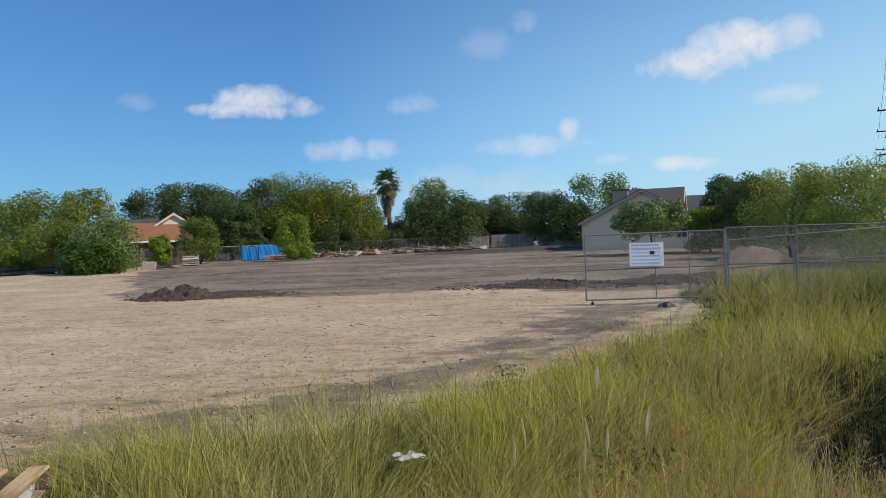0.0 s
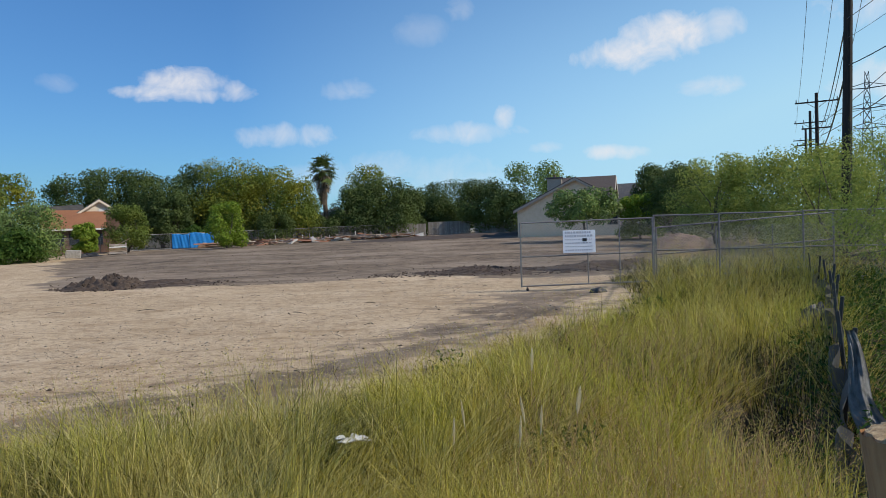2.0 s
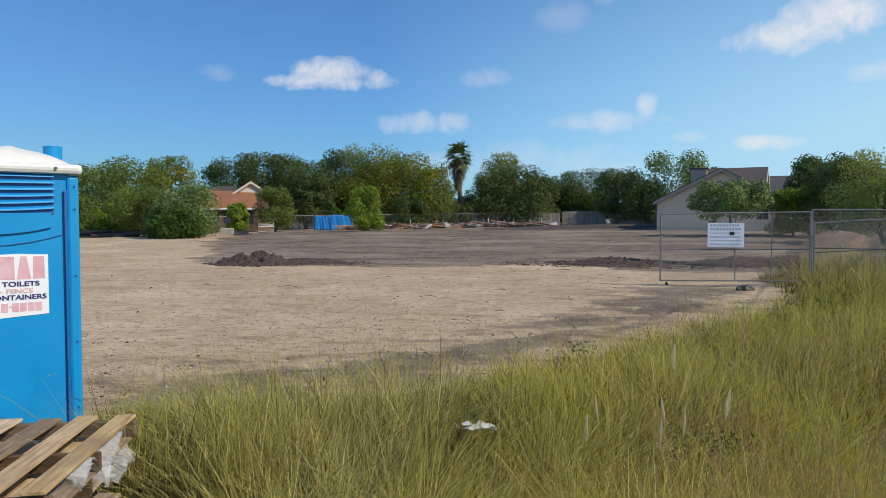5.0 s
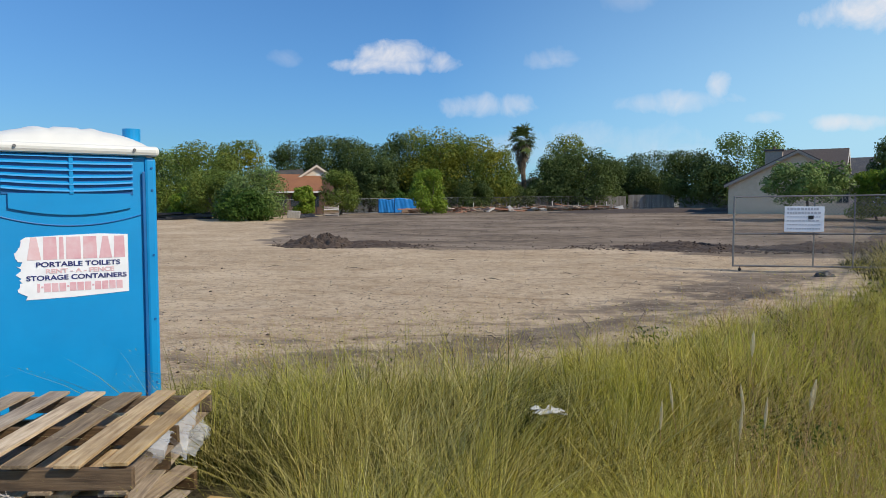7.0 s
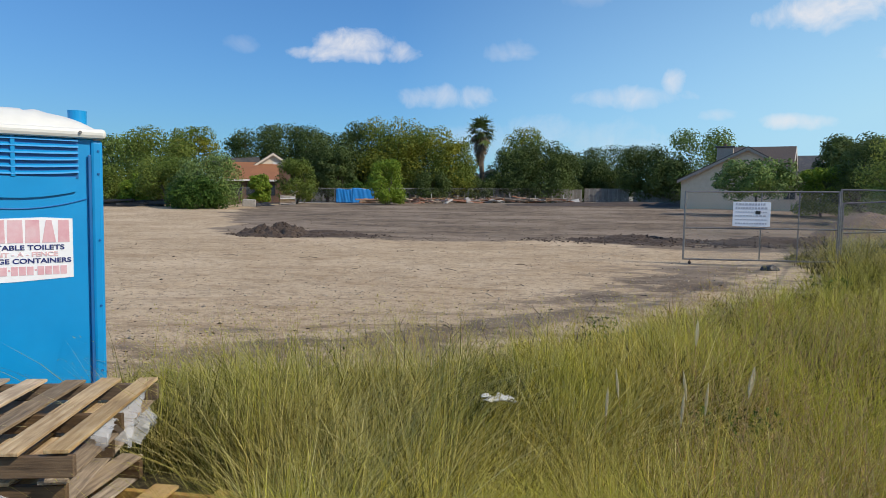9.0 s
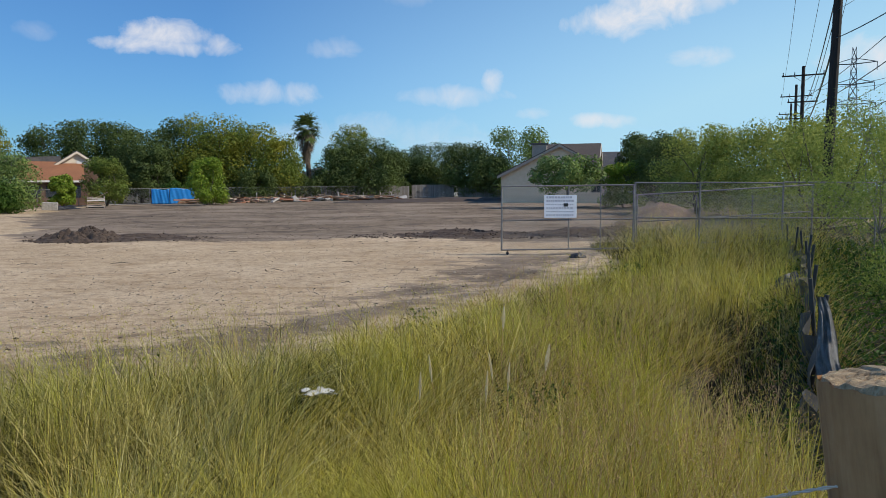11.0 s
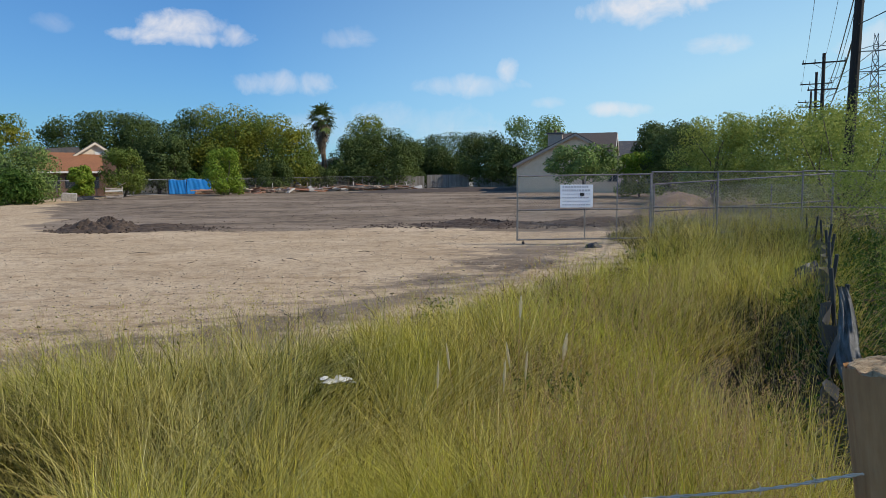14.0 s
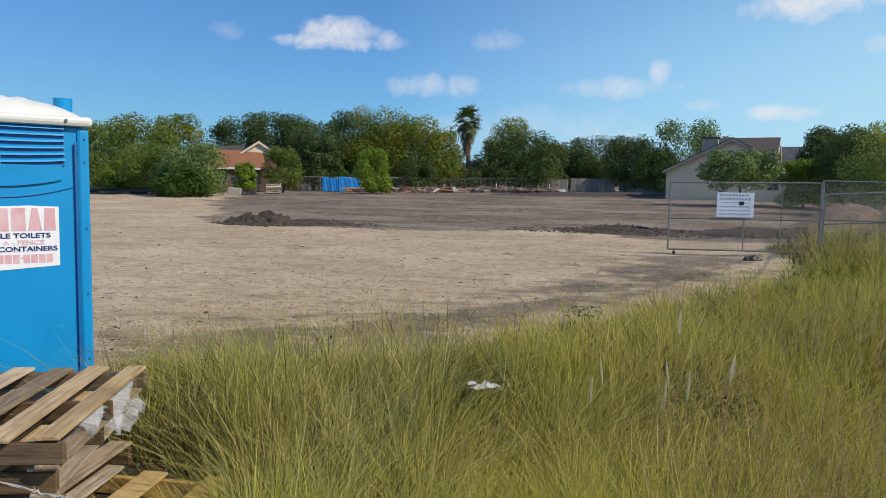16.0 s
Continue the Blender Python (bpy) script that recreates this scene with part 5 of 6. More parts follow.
# ---- heaps of earth ----
def heap(name, x, y, wx, wy, high, material, label, seed, rough=0.25, clods=0, turn=0.0, clod=0.09, dome=False):
    r = np.random.default_rng(seed)
    n = 70
    u, v = np.meshgrid(np.linspace(-1, 1, n), np.linspace(-1, 1, n))
    d = np.hypot(u, v)
    shape = np.clip(1 - d * d, 0, 1) ** 1.4 if dome else np.clip(1 - d, 0, 1) ** 0.9
    s = seed * 1.7
    z = high * shape * (1 + rough * 1.6 * lumps(u, v, 3.0, s)) + high * rough * (lumps(u, v, 9, s + 1) * 0.7 + lumps(u, v, 21, s + 2) * 0.5) * np.clip(1.05 - d, 0, 0.4) * 2 - 0.06 - 0.5 * np.clip(d - 1, 0, 1)
    px, py = u * wx / 2, v * wy / 2
    me = fast_mesh(name, np.stack([px, py, z], -1).reshape(-1, 3), np.stack([(i := np.arange(n * n).reshape(n, n))[:-1, :-1], i[:-1, 1:], i[1:, 1:], i[1:, :-1]], -1).reshape(-1, 4))
    me.materials.append(material)
    t = thing(name, pose(x, y, Z(x, y), 0, 0, turn), label, "earth mound", "heaps of earth")
    part("mound", me, material, t)
    if clods:
        bm = bmesh.new()
        for _ in range(clods):
            a, q = r.random() * 6.28, r.random() ** 0.6 * 1.12
            cu, cv = q * math.cos(a), q * math.sin(a)
            i, j = int((min(max(cv, -1), 1) + 1) / 2 * (n - 1)), int((min(max(cu, -1), 1) + 1) / 2 * (n - 1))
            bmesh.ops.create_icosphere(bm, subdivisions=1, radius=clod * r.uniform(0.4, 1.5), matrix=Matrix.Translation((cu * wx / 2, cv * wy / 2, max(0.0, z[i, j]))) @ pose(0, 0, 0, *(r.random(3) * 360)) @ Matrix.Diagonal((1, r.uniform(0.5, 1), r.uniform(0.4, 0.9), 1)))
        o = part("loose_soil", bm, material, t)
        o["kind"] = "stuff"
    return t


heap("earth_heap", -8.05, 28.2, 3.5, 3.2, 0.52, DARK_SOIL, "low heap of dark clay dumped on the lot", 2, 0.40, 260, 0, 0.055)
heap("earth_heap", -6.3, 28.3, 5.4, 2.6, 0.22, DARK_SOIL, "shallow tail of dark clay spread beside the heap", 9, 0.30, 120, 3, 0.04, True)
heap("earth_heap", 6.6, 28.0, 9.0, 4.4, 0.17, DARK_SOIL, "broad low bed of dark clay clods", 3, 0.7, 700, -4, 0.05, True)
heap("earth_heap", 12.0, 28.4, 8.0, 4.4, 0.24, DARK_SOIL, "broad low bed of dark clay clods", 4, 0.6, 600, 6, 0.05, True)
heap("earth_heap", 18.9, 35.5, 5.6, 4.4, 1.12, TAN_SOIL, "rounded mound of reddish tan gravel behind the gate", 5, 0.06, 60, 0, 0.04, True)
heap("earth_heap", 18.0, 78, 30, 7.0, 0.40, DARK_SOIL, "long dark bank of soil along the back of the lot", 7, 0.2, 0, 0, 0.09, True)

# ---- rubbish and rubble ----
def stone_scatter(name, count, poly_test, sizes, material, label, category, seed):
    r = np.random.default_rng(seed)
    base = [Vector(v) for v in ((1, 0, 0), (-0.5, 0.86, 0.1), (-0.6, -0.8, 0), (0.1, 0.1, 0.75), (0, 0, -0.6))]
    tri = [(0, 1, 3), (1, 2, 3), (2, 0, 3), (1, 0, 4), (2, 1, 4), (0, 2, 4)]
    verts, faces = [], []
    while len(faces) < count * 6:
        x, y = poly_test(r)
        if x is None:
            continue
        s, a, q = r.uniform(*sizes) * (1 if r.random() < 0.9 else 1.8), r.random() * 6.28, len(verts)
        z = Z(x, y)
        for v in base:
            j = 1 + 0.25 * r.normal()
            verts.append((x + s * j * (v.x * math.cos(a) - v.y * math.sin(a)), y + s * j * (v.x * math.sin(a) + v.y * math.cos(a)), z + s * 0.7 * v.z * j + s * 0.1))
        faces += [(q + i, q + j, q + k) for i, j, k in tri]
    me = fast_mesh(name, np.array(verts), np.array(faces))
    me.materials.append(material)
    return tagged(new(name, me), label, category, kind="stuff")


def on_sand(r):
    d, a = math.exp(r.uniform(math.log(6), math.log(30))), radians(r.uniform(-42, 26))
    x, y = d * math.sin(a), d * math.cos(a)
    return (None, None) if inside(np.array(x), np.array(y), TURF) and r.random() < 0.9 else (x, y)


stone_scatter("gravel", 9000, on_sand, (0.006, 0.026), STONE, "pale limestone chips strewn over the caliche", "gravel", 1)
stone_scatter("clods", 1200, on_sand, (0.006, 0.022), DARK_SOIL, "dark crumbs of clay strewn over the caliche", "clods", 2)


def on_dark(r):
    x, y = r.uniform(-12, 24), 26 + 50 * r.random() ** 2
    return (x, y) if inside(np.array(x), np.array(y), DARK) else (None, None)


stone_scatter("clods", 3000, on_dark, (0.012, 0.04), DARK_SOIL, "dark clods over the graded soil", "clods", 3)

r = np.random.default_rng(44)
board_mesh = [to_mesh("scrap_board", boxed((L, w, h), Matrix(), 0.004)) for L, w, h in ((2.4, 0.20, 0.10), (3.6, 0.14, 0.14), (1.5, 0.3, 0.08), (4.4, 0.2, 0.12))]
for k in range(190):
    f = r.random()
    x, y = -13 + 23 * f + r.normal() * 0.5, 84.0 + 6 * f + r.normal() * 0.8
    me = board_mesh[k % 4]
    ob = new("scrap_board", me)
    if not me.materials:
        me.materials.append(LUMBER)
    ob.matrix_world = pose(x, y, Z(x, y) + 0.1 + 0.42 * r.random(), r.normal() * 7, r.normal() * 5, r.normal() * 34)
    if k % 3 == 0:
        ob.material_slots[0].link = "OBJECT"
        ob.material_slots[0].material = RED_LUMBER
    tagged(ob, "reddish scrap board in a long heap of demolition debris" if k % 3 == 0 else "weathered scrap board in a long heap of demolition debris", "board", "scrap boards")
slab_mesh = []
for k in range(4):
    bm = boxed((1.3, 0.9, 0.16), Matrix(), 0.03)
    for v in bm.verts:
        v.co += Vector(r.normal(size=3)) * 0.05
    slab_mesh.append(to_mesh("concrete_chunk", bm))
    slab_mesh[-1].materials.append(CONCRETE)
for k in range(44):
    f = r.random() ** 0.8
    x, y = -7 + 19 * f + r.normal() * 0.5, 85.5 + 5 * f + r.normal() * 0.9
    ob = new("concrete_chunk", slab_mesh[k % 4])
    ob.matrix_world = pose(x, y, Z(x, y) + 0.15 + 0.2 * r.random(), r.normal() * 16, r.normal() * 16, r.random() * 360) @ Matrix.Diagonal((*r.uniform(0.5, 1.2, 3), 1))
    tagged(ob, "broken pale concrete chunk in the debris line", "rubble", "concrete chunks")
for k in range(26):
    f = k / 25
    x, y = -15.5 + 27 * f + r.normal() * 0.3, 85 + 6.5 * f + r.normal() * 0.6
    L = r.uniform(0.7, 1.3)
    ob = new("survey_stake", to_mesh("survey_stake", boxed((0.07, 0.05, L), pose(0, 0, L / 2), 0.004)))
    ob.data.materials.append(LUMBER if k % 3 else TRIM)
    ob.matrix_world = pose(x, y, Z(x, y), r.normal() * 5, r.normal() * 5, r.random() * 90)
    tagged(ob, "short wooden stake standing in the debris line", "stake", "stakes in the debris")

# blue tarpaulin on the fence
tarp = thing("tarpaulin", pose(-16.9, 84.2, Z(-16.9, 84.2), 0, 0, 9), "bright blue tarpaulin hung over the fence in two sheets", "tarpaulin")
for k, (x0, w) in enumerate(((0.0, 1.85), (1.9, 2.6))):
    bm = bmesh.new()
    bmesh.ops.create_grid(bm, x_segments=26, y_segments=14, size=0.5, matrix=pose(0, 0, 0, 90))
    for v in bm.verts:
        u, z = v.co.x + 0.5, v.co.z + 0.5
        v.co = Vector((x0 + w * u, -0.12 - 0.2 - 0.04 * math.sin(u * 13 + k) * (1.2 - z) - 0.02 * math.sin(u * 31 + z * 5) + 0.35 * k * u, 0.06 + z * (1.62 + 0.1 * k + 0.06 * math.sin(u * 7))))
    bmesh.ops.solidify(bm, geom=bm.faces[:], thickness=0.01)
    part("sheet", bm, TARP, tarp, "", True)
for x in (0, 1.87, 4.5):
    part("pole", rod(bmesh.new(), (x, 0.02, -0.1), (x, 0.02, 1.85), 0.03, None, 8), GALV, tarp)

# crate of white scraps, grey block, black pipe stack at the edge
crate = thing("crate", pose(-19.5, 72.4, Z(-19.5, 72.4), 0, 0, 12), "broken wooden crate with pale slats at the lot's edge", "crate")
for k in range(5):
    part("slat", boxed((1.5, 0.03, 0.13), pose(0, -0.35, 0.15 + k * 0.19, 0, 2 * (-1) ** k), 0.004), TRIM if k == 3 else LUMBER, crate)
    part("slat", boxed((0.03, 0.7, 0.13), pose(-0.75, 0, 0.15 + k * 0.19), 0.004), LUMBER, crate)
for x in (-0.72, 0.72):
    part("corner_post", boxed((0.08, 0.08, 1.15), pose(x, -0.31, 0.55), 0.005), LUMBER, crate)
part("loose_plank", boxed((1.7, 0.12, 0.03), pose(0.3, -0.2, 1.1, 8, -28, 6), 0.004), LUMBER, crate)
bl = new("concrete_block", to_mesh("concrete_block", boxed((1.2, 0.8, 0.7), pose(0, 0, 0.33), 0.05)))
bl.data.materials.append(CONCRETE)
bl.matrix_world = pose(-21.8, 67, Z(-21.8, 67), 2, 3, 12)
tagged(bl, "grey concrete block at the edge of the lot", "concrete block")
for k, (x, y, w) in enumerate(((-20.9, 68.5, 2.2), (-19.6, 72.6, 1.6), (-21.4, 67.6, 1.4))):
    bm = bmesh.new()
    bmesh.ops.create_icosphere(bm, subdivisions=3, radius=0.5)
    for v in bm.verts:
        v.co *= 1 + 0.22 * math.sin(v.co.x * 9 + k) * math.cos(v.co.y * 11) + 0.1 * math.sin(v.co.z * 17)
        v.co = Vector((v.co.x * w, v.co.y * 0.9, max(0, v.co.z) * 0.7))
    ob = new("black_bag", to_mesh("black_bag", bm))
    ob.data.materials.append(BLACK)
    ob.matrix_world = pose(x, y, Z(x, y) - 0.03, 0, 0, 20 * k)
    tagged(ob, "slumped black plastic bag on the edge of the lot", "plastic bag", "black bags")
stack = thing("timber_stack", pose(-32.6, 64, Z(-32.6, 64), 0, 0, 12), "long black tarred stack of timbers at the lot's edge", "timber stack")
for k in range(14):
    part("timber", boxed((r.uniform(2.5, 6), 0.3, 0.2), pose(r.normal() * 1.8, -0.5 + 0.33 * (k % 5), 0.10 + 0.20 * (k // 5), r.normal() * 6, r.normal() * 2.5, r.normal() * 10), 0.02), BLACK, stack)

# litter in the grass and by the gate
bm = bmesh.new()
bmesh.ops.create_grid(bm, x_segments=18, y_segments=14, size=0.5)
for v in bm.verts:
    v.co = Vector((v.co.x * (0.19 + 0.05 * math.sin(v.co.y * 9)), v.co.y * (0.10 + 0.03 * math.sin(v.co.x * 13)), 0.008 * math.sin(v.co.x * 11) + 0.006 * math.sin(v.co.y * 13 + v.co.x * 5) + 0.003 * math.sin(v.co.x * 31)))
bmesh.ops.solidify(bm, geom=bm.faces[:], thickness=0.006)
ob = new("litter_bag", to_mesh("litter_bag", bm))
ob.data.materials.append(FADED_BAG)
ob.data.shade_smooth()
ob.matrix_world = pose(0.11, 4.80, 0.375, 6, 4, 12)
tagged(ob, "crumpled white plastic bag caught in the tall grass", "litter")
bm = bmesh.new()
bmesh.ops.create_icosphere(bm, subdivisions=3, radius=0.5)
for v in bm.verts:
    v.co *= 1 + 0.2 * math.sin(v.co.x * 13) * math.cos(v.co.y * 9)
    v.co = Vector((v.co.x * 0.55, v.co.y * 0.3, max(-0.02, v.co.z) * 0.35))
ob = new("black_bag", to_mesh("black_bag", bm))
ob.data.materials.append(BLACK)
ob.matrix_world = pose(7.15, 17.9, Z(7.15, 17.9), 0, 0, 10) @ Matrix.Diagonal((0.9, 0.9, 0.75, 1))
second = new("black_bag", ob.data)
second.matrix_world = pose(6.84, 9.0, Z(6.84, 9.0) + 0.22, 10, 6, 40) @ Matrix.Diagonal((1.1, 1.3, 2.0, 1))
tagged(second, "torn black plastic snagged on the silt fence stakes", "plastic bag", "black bags")
tagged(ob, "small crumpled black plastic lump beside the gate", "plastic bag", "black bags")
for k in range(26):
    d, a = r.uniform(9, 27), radians(r.uniform(-24, 16))
    x, y = d * math.sin(a), d * math.cos(a)
    if inside(np.array(x), np.array(y), TURF):
        continue
    L = r.uniform(0.12, 0.5)
    ob = new("stick", to_mesh("stick", tube([(0, 0, 0), (L * 0.5, 0.04 * r.normal(), 0.02), (L, 0.08 * r.normal(), 0.0)], [0.006, 0.008, 0.004], 5)))
    ob.data.materials.append(BARK if k % 3 else STONE)
    ob.matrix_world = pose(x, y, Z(x, y) + 0.012, 0, 0, r.random() * 360)
    tagged(ob, "dead stick lying on the gravel" if k % 3 else "pale splinter lying on the gravel", "stick", "sticks on the lot")

# ---- grass ----
def blades(x, y, high, lean, head, width, bend=0.6, r=rng):
    """Tapering blades of three bays each, curving over towards their heading."""
    n = len(x)
    z = height(x, y)
    d = np.stack([np.cos(head), np.sin(head), 0 * head], -1)
    face = r.random(n) * 6.28
    side = np.stack([np.cos(face), np.sin(face), 0 * face], -1)
    verts = np.empty((n, 7, 3))
    for k, s in enumerate((0.0, 0.4, 0.75, 1.0)):
        c = np.stack([x, y, z - 0.02], -1) + d * (lean * high * (s * (1 - bend) + bend * s * s))[:, None]
        c[:, 2] += high * (s - 0.35 * bend * lean * s * s)
        w = (width * (1.0, 0.85, 0.5)[k] / 2)[:, None] * side if k < 3 else 0
        if k < 3:
            verts[:, 2 * k], verts[:, 2 * k + 1] = c - w, c + w
        else:
            verts[:, 6] = c
    tri = np.array([(0, 1, 3), (0, 3, 2), (2, 3, 5), (2, 5, 4), (4, 5, 6)])
    faces = (tri[None] + (np.arange(n) * 7)[:, None, None]).reshape(-1, 3)
    return verts.reshape(-1, 3), faces


def tufts(count, per, seed, near, far, az0, az1, keep):
    """Blades in tufts, thinning with distance as the eye does."""
    r = np.random.default_rng(seed)
    d, a = np.exp(r.uniform(math.log(near), math.log(far), count)), np.radians(r.uniform(az0, az1, count))
    x, y = d * np.sin(a), d * np.cos(a)
    ok = keep(x, y, r)
    x, y, d = x[ok], y[ok], d[ok]
    x, y, d = np.repeat(x, per), np.repeat(y, per), np.repeat(d, per)
    spread = 0.03 + 0.02 * d * r.random(len(x))
    head = r.random(len(x)) * 6.28
    return r, x + np.cos(head) * spread * r.random(len(x)), y + np.sin(head) * spread * r.random(len(x)), d, head


PALLETS, TOILET = [(-4.2, 1.6), (-0.6, 1.6), (-1.0, 3.0), (-1.16, 3.72), (-1.8, 4.15), (-4.2, 4.4)], [(-5.2, 5.2), (-4.2, 4.2), (-2.2, 4.2), (-2.45, 5.2), (-3.5, 6.4)]
DITCH = [(2.5, 4.3), (3.6, 4.2), (5.1, 6.4), (4.4, 7.0), (3.2, 5.9)]


def in_turf(x, y, r):
    edge = lumps(x, y, 1.3, 2.0) * 0.5
    ok = inside(x, y + edge, TURF) & ~inside(x, y, PALLETS) & ~inside(x, y, TOILET) & ~(inside(x, y, DITCH) & (r.random(len(x)) < 0.93))
    ok &= ~inside(x, y, [(2.4, 3.1), (3.3, 3.1), (4.5, 5.0), (3.7, 5.3)])
    past = (x - 0.79 * y) > 0.35
    return ok & ~(past & ((y < 9) | (r.random(len(x)) < 0.9)))


def tallness(x, y):
    edge = np.clip((inside(x, y + 1.2, TURF) * 1.0 + inside(x - 0.6, y + 0.6, TURF)) / 2, 0, 1)
    return np.clip(0.86 + 0.28 * lumps(x, y, 0.6, 5.0) + 0.12 * lumps(x, y, 2.3, 1.0), 0.4, 1.15) * (0.44 + 0.56 * edge) * (1 + 0.75 * smooth(10, 15, y)) * (1 - 0.5 * np.exp(-(((x - 2.9) / 0.8) ** 2 + ((y - 4.3) / 0.9) ** 2))) * np.where((np.abs(x - 0.14) < 0.32) & (y > 2.8) & (y < 4.75), 0.62, 1.0)


def with_heads(name, x, y, high, lean, head, width, per, long, grain, r, bend=0.45):
    """Culms with a loose seed head of small spikelets along the top."""
    v, f = blades(x, y, high, lean, head, width, bend, r)
    ring = v.reshape(-1, 7, 3)
    k = np.repeat(np.arange(len(x)), per)
    u = r.random(len(k))
    top, below = ring[k, 6], (ring[k, 4] + ring[k, 5]) / 2
    axis_ = top - below
    axis_ /= np.linalg.norm(axis_, axis=1, keepdims=True) + 1e-9
    p = top - axis_ * (u * long)[:, None] + r.normal(size=(len(k), 3)) * 0.10 * (long * (0.3 + u))[:, None] * [1, 1, 0.3]
    out = axis_ * 0.8 + r.normal(size=(len(k), 3)) * 0.55
    out /= np.linalg.norm(out, axis=1, keepdims=True)
    g = (grain[k] * r.uniform(0.6, 1.4, len(k)))[:, None]
    w = np.cross(out, r.normal(size=(len(k), 3)))
    w /= np.linalg.norm(w, axis=1, keepdims=True) + 1e-9
    v2 = np.stack([p, p + out * g + w * g * 0.16, p + out * g * 2, p + out * g - w * g * 0.16], 1).reshape(-1, 3)
    i = np.arange(len(k))[:, None] * 4 + len(v)
    return fast_mesh(name, np.concatenate([v, v2]), np.concatenate([f, i + [[0, 1, 2]], i + [[0, 2, 3]]]))


def clumped(x, y, r):
    """Bunch grass: thinner between the clumps."""
    return in_turf(x, y, r) & (r.random(len(x)) < np.clip(0.72 + 0.75 * lumps(x, y, 2.1, 11.0), 0.18, 1))


# a short under-storey coloured dark as shade, then the leaf blades, then the wiry culms with their seed heads
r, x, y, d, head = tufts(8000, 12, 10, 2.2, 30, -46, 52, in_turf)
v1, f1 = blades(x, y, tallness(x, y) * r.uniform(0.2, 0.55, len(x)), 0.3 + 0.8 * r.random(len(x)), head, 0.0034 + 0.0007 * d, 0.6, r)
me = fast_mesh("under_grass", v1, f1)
me.materials.append(UNDER_SHADED)
tagged(new("under_grass", me), "short green grass under the tall blades, coloured dark as shade", "grass", kind="stuff")

def swirl(x, y):
    """The way the grass lies, in patches of a metre or less."""
    return 3.4 * lumps(x, y, 0.75, 8.0) + 1.6 * lumps(x, y, 2.4, 3.0)


r, x, y, d, head = tufts(9500, 26, 11, 2.2, 30, -46, 52, clumped)
tuft = np.repeat(r.random(len(x) // 26), 26)
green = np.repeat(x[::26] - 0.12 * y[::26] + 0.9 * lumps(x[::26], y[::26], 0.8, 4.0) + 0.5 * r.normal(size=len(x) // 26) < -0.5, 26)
high = tallness(x, y) * (0.3 + 0.65 * r.random(len(x))) * (0.55 + 0.6 * tuft)
lies = np.repeat(r.normal(size=len(x) // 26) * 0.8, 26) + swirl(x, y)
head = np.where(r.random(len(x)) < 0.6, lies + r.normal(size=len(x)) * 0.5, head)
lean = 0.1 + 1.7 * r.random(len(x)) ** 1.1
width = (0.0016 + 0.00080 * np.minimum(d, 5.5)) * r.uniform(0.5, 1.5, len(x))
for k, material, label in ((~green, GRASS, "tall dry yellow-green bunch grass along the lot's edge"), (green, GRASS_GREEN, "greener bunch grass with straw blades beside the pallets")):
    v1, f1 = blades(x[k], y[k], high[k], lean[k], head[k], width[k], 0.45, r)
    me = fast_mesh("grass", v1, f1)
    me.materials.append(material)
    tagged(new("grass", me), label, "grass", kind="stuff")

r, x, y, d, head = tufts(5600, 7, 21, 2.3, 26, -46, 50, clumped)
high = tallness(x, y) * r.uniform(0.55, 1.08, len(x))
head = np.where(r.random(len(x)) < 0.55, swirl(x, y) + r.normal(size=len(x)) * 0.5, head)
me = with_heads("grass_culms", x, y, high, 0.05 + 1.15 * r.random(len(x)) ** 1.5, head, 0.0010 + 0.00045 * np.minimum(d, 8), 5, 0.17, 0.0035 + 0.0012 * np.minimum(d, 9), r)
me.materials.append(CULM)
tagged(new("grass_culms", me), "wiry straw-coloured grass stems with fine loose seed heads", "grass", kind="stuff")

# seed stalks over the grass by the ditch
r, x, y, d, head = tufts(1300, 1, 12, 2.4, 9, 16, 40, in_turf)
me = with_heads("seed_stalks", x, y, r.uniform(0.55, 1.0, len(x)), 0.1 + 0.4 * r.random(len(x)), head, 0.0016 + 0.0004 * d, 14, 0.15, 0.005 + 0.0008 * d, r, 0.5)
me.materials.append(STALK)
tagged(new("seed_stalks", me), "thin reddish-brown grass stalks with branched seed heads", "grass", kind="stuff")

# stout upright green-yellow stems beside the fence post
r = np.random.default_rng(31)
a, d = np.radians(r.uniform(26, 40, 420)), r.uniform(2.6, 4.4, 420)
x, y = d * np.sin(a), d * np.cos(a)
me = with_heads("tall_stems", x, y, r.uniform(0.45, 0.85, len(x)), 0.05 + 0.35 * r.random(len(x)), r.random(len(x)) * 6.28, 0.003 + 0.0006 * d, 8, 0.11, 0.006 + 0 * d, r, 0.4)
me.materials.append(GRASS)
tagged(new("tall_stems", me), "stout upright green-yellow grass stems by the ditch", "grass", kind="stuff")

# sparse stalks in front of the bare lot
def on_rim(x, y, r):
    return inside(x, y - 1.6, TURF) & ~inside(x, y + 0.3, TURF) & (y < 14) & (x > -5)


r, x, y, d, head = tufts(1500, 4, 13, 5, 16, -36, 26, on_rim)
me = with_heads("thin_grass", x, y, r.uniform(0.08, 0.26, len(x)) + 0.34 * (r.random(len(x)) < 0.07), 0.15 + 0.6 * r.random(len(x)), head, 0.0016 + 0.00035 * d, 5, 0.10, 0.004 + 0.0009 * d, r)
me.materials.append(STALK)
tagged(new("thin_grass", me), "sparse dry stalks at the edge of the gravel", "grass", kind="stuff")

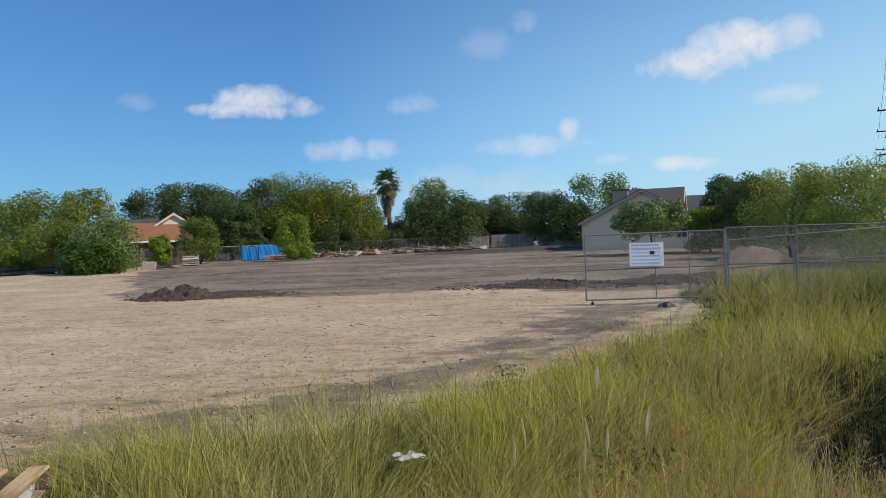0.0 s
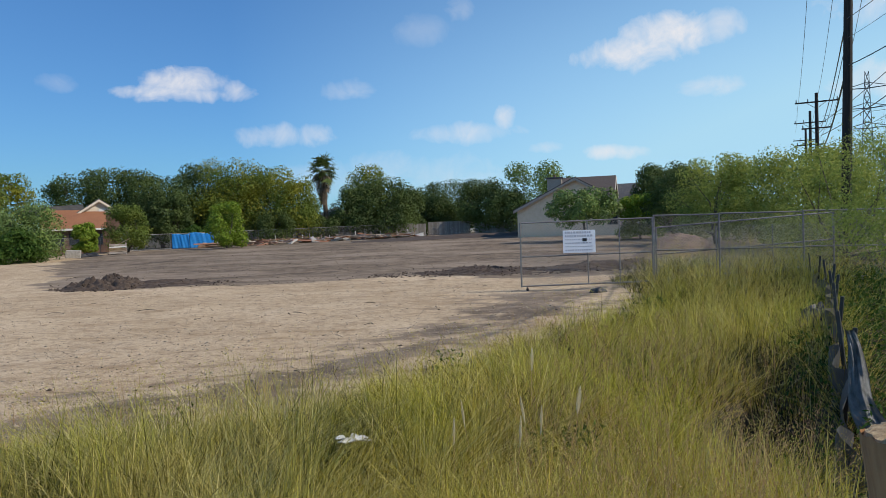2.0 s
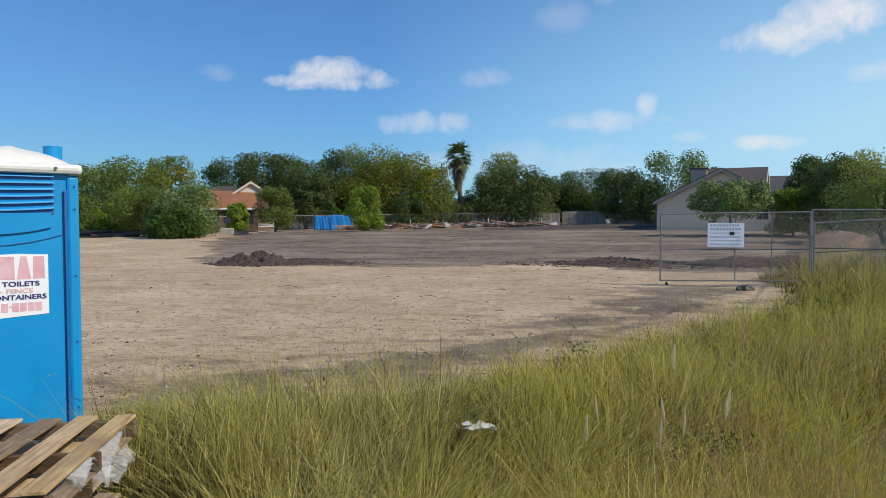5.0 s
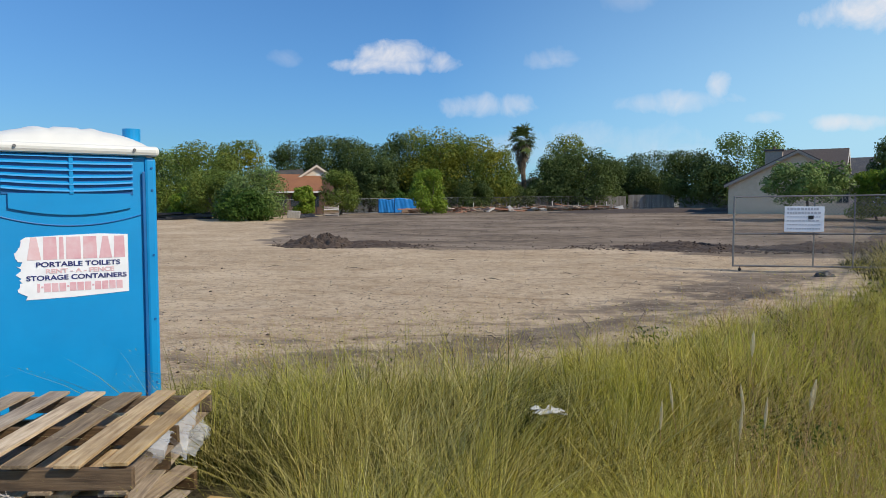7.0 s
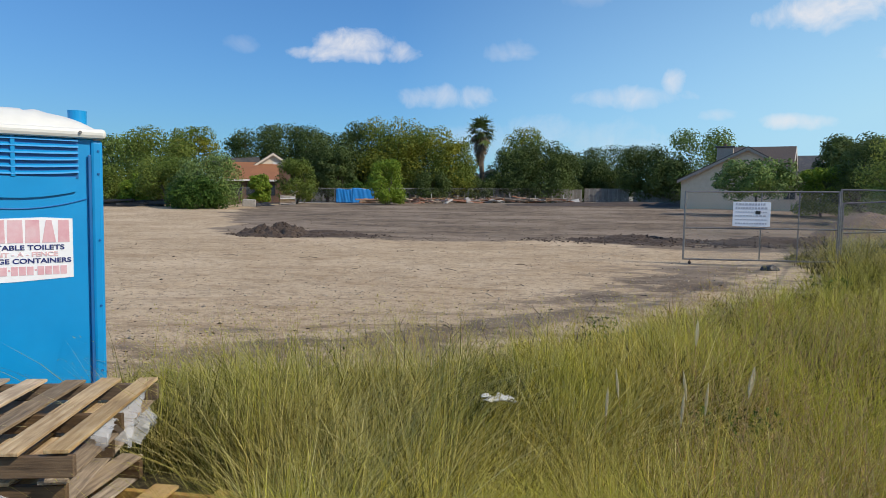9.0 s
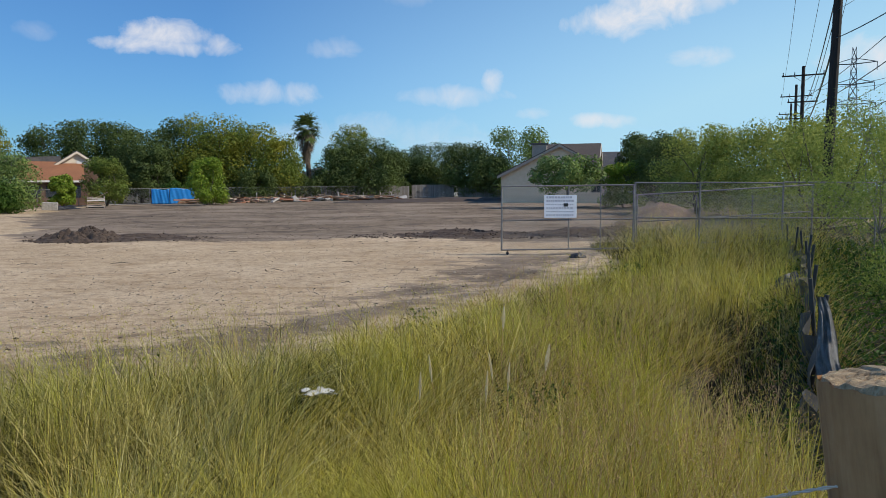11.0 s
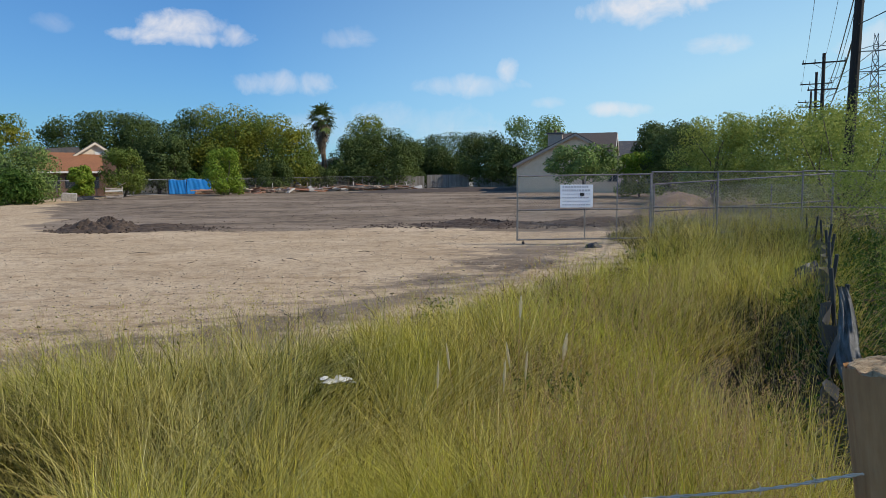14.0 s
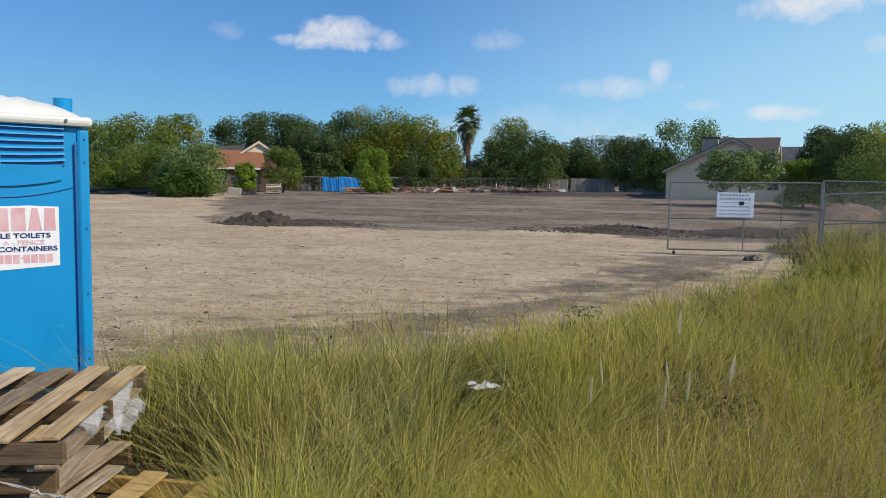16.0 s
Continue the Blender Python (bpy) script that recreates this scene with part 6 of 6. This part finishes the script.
# low green weeds in the ditch and among the grass
def weedy(x, y, r):
    clear = ~inside(x, y, DITCH) & ((y > 4.6) | (x < 1.8)) | (r.random(len(x)) < 0.15)
    return clear & (((np.abs(x - 0.80 * y - 0.3) < 0.9) & (y > 3.2) & (y < 22)) | ((x - 0.8 * y > 0.3) & (y < 20)) | ((lumps(x, y, 0.9, 7.0) > 0.75) & inside(x, y, TURF) & ~inside(x, y, PALLETS) & ~inside(x, y, TOILET)))


r, x, y, d, head = tufts(15000, 8, 14, 3.2, 26, -40, 56, weedy)
s = 0.010 + 0.0028 * d
z = height(x, y) + r.uniform(0.02, 0.40, len(x))
n = len(x)
o = r.normal(size=(n, 3))
o /= np.linalg.norm(o, axis=1, keepdims=True)
e = np.cross(o, r.normal(size=(n, 3)))
e /= np.linalg.norm(e, axis=1, keepdims=True)
c = np.stack([x, y, z], -1)
me = fast_mesh("weeds", np.stack([c - o * s[:, None], c + e * s[:, None] * 0.4, c + o * s[:, None], c - e * s[:, None] * 0.4], 1).reshape(-1, 3), np.arange(n * 4).reshape(-1, 4))
me.materials.append(WEED)
tagged(new("weeds", me), "low green leafy weeds along the ditch", "weeds", kind="stuff")


# pale plumes standing out of the grass
def plume(x, y, top, seed, lean):
    r = np.random.default_rng(seed)
    z0 = Z(x, y)
    t = thing("plume_grass", pose(x, y, z0, 0, lean, r.random() * 360), "single pale feathery grass plume on a thin stalk", "grass plume", "pale plumes in the grass")
    part("stalk", tube([(0, 0, -0.02), (0.01, 0, top * 0.5), (0.0, 0, top - 0.15)], 0.0025, 5), STALK, t)
    n = 700
    u = r.random(n)
    a = r.random(n) * 6.28
    rad = (0.015 if seed < 202 else 0.008) * np.sin(np.pi * np.clip(u * 0.9 + 0.08, 0, 1))
    p = np.stack([np.cos(a) * rad * 0.3, np.sin(a) * rad * 0.3, top - 0.18 + 0.18 * u], -1)
    q = p + np.stack([np.cos(a) * rad, np.sin(a) * rad, 0 * a + 0.02], -1)
    w = np.stack([-np.sin(a), np.cos(a), 0 * a], -1) * 0.0019
    part("plume", fast_mesh("plume", np.stack([p, (p + q) / 2 + w, q, (p + q) / 2 - w], 1).reshape(-1, 3), np.arange(n * 4).reshape(-1, 4)), PLUME, t)


for k, (x, y, top) in enumerate(((1.56, 5.40, 0.80), (1.50, 4.35, 0.74), (1.06, 4.0, 0.66), (0.72, 4.3, 0.60), (1.32, 4.45, 0.68), (0.9, 4.5, 0.64), (1.25, 4.2, 0.66))):
    plume(x, y, top, 200 + k, (-6, 8, -4, 5, 9, -7, 4)[k])


# dark branching dead weeds above the grass
def dead_weed(x, y, top, seed):
    r = np.random.default_rng(seed)
    t = thing("dead_weed", pose(x, y, Z(x, y), 0, 0, r.random() * 360), "dark leafless branching weed stalk in the grass", "dead weed", "dead weeds in the grass")
    a = r.uniform(0.25, 0.6)
    tip = Vector((math.sin(a) * top, 0.1 * r.normal(), math.cos(a) * top))
    part("stem", tube([(0, 0, 0), tip * 0.5 + Vector((0.03 * r.normal(), 0.03, 0)), tip], [0.004, 0.003, 0.0015], 5), BARK, t)
    for k in range(9):
        p = tip * r.uniform(0.35, 0.97)
        q = p + Vector((r.normal() * 0.09 + 0.06, r.normal() * 0.09, r.uniform(0.02, 0.14)))
        part("twig", tube([p, p.lerp(q, 0.5) + Vector((0, 0, 0.015)), q], [0.002, 0.0017, 0.001], 4), BARK, t)


for k, (x, y, top) in enumerate(((-0.6, 6.6, 1.0), (-0.2, 5.9, 0.95), (0.2, 6.4, 1.1), (0.45, 6.8, 1.0), (0.75, 7.2, 1.0), (-1.1, 6.8, 0.9), (1.0, 7.6, 1.0), (-2.0, 6.9, 0.8), (0.0, 5.4, 0.8))):
    dead_weed(x, y, 0.68 * top, 300 + k)
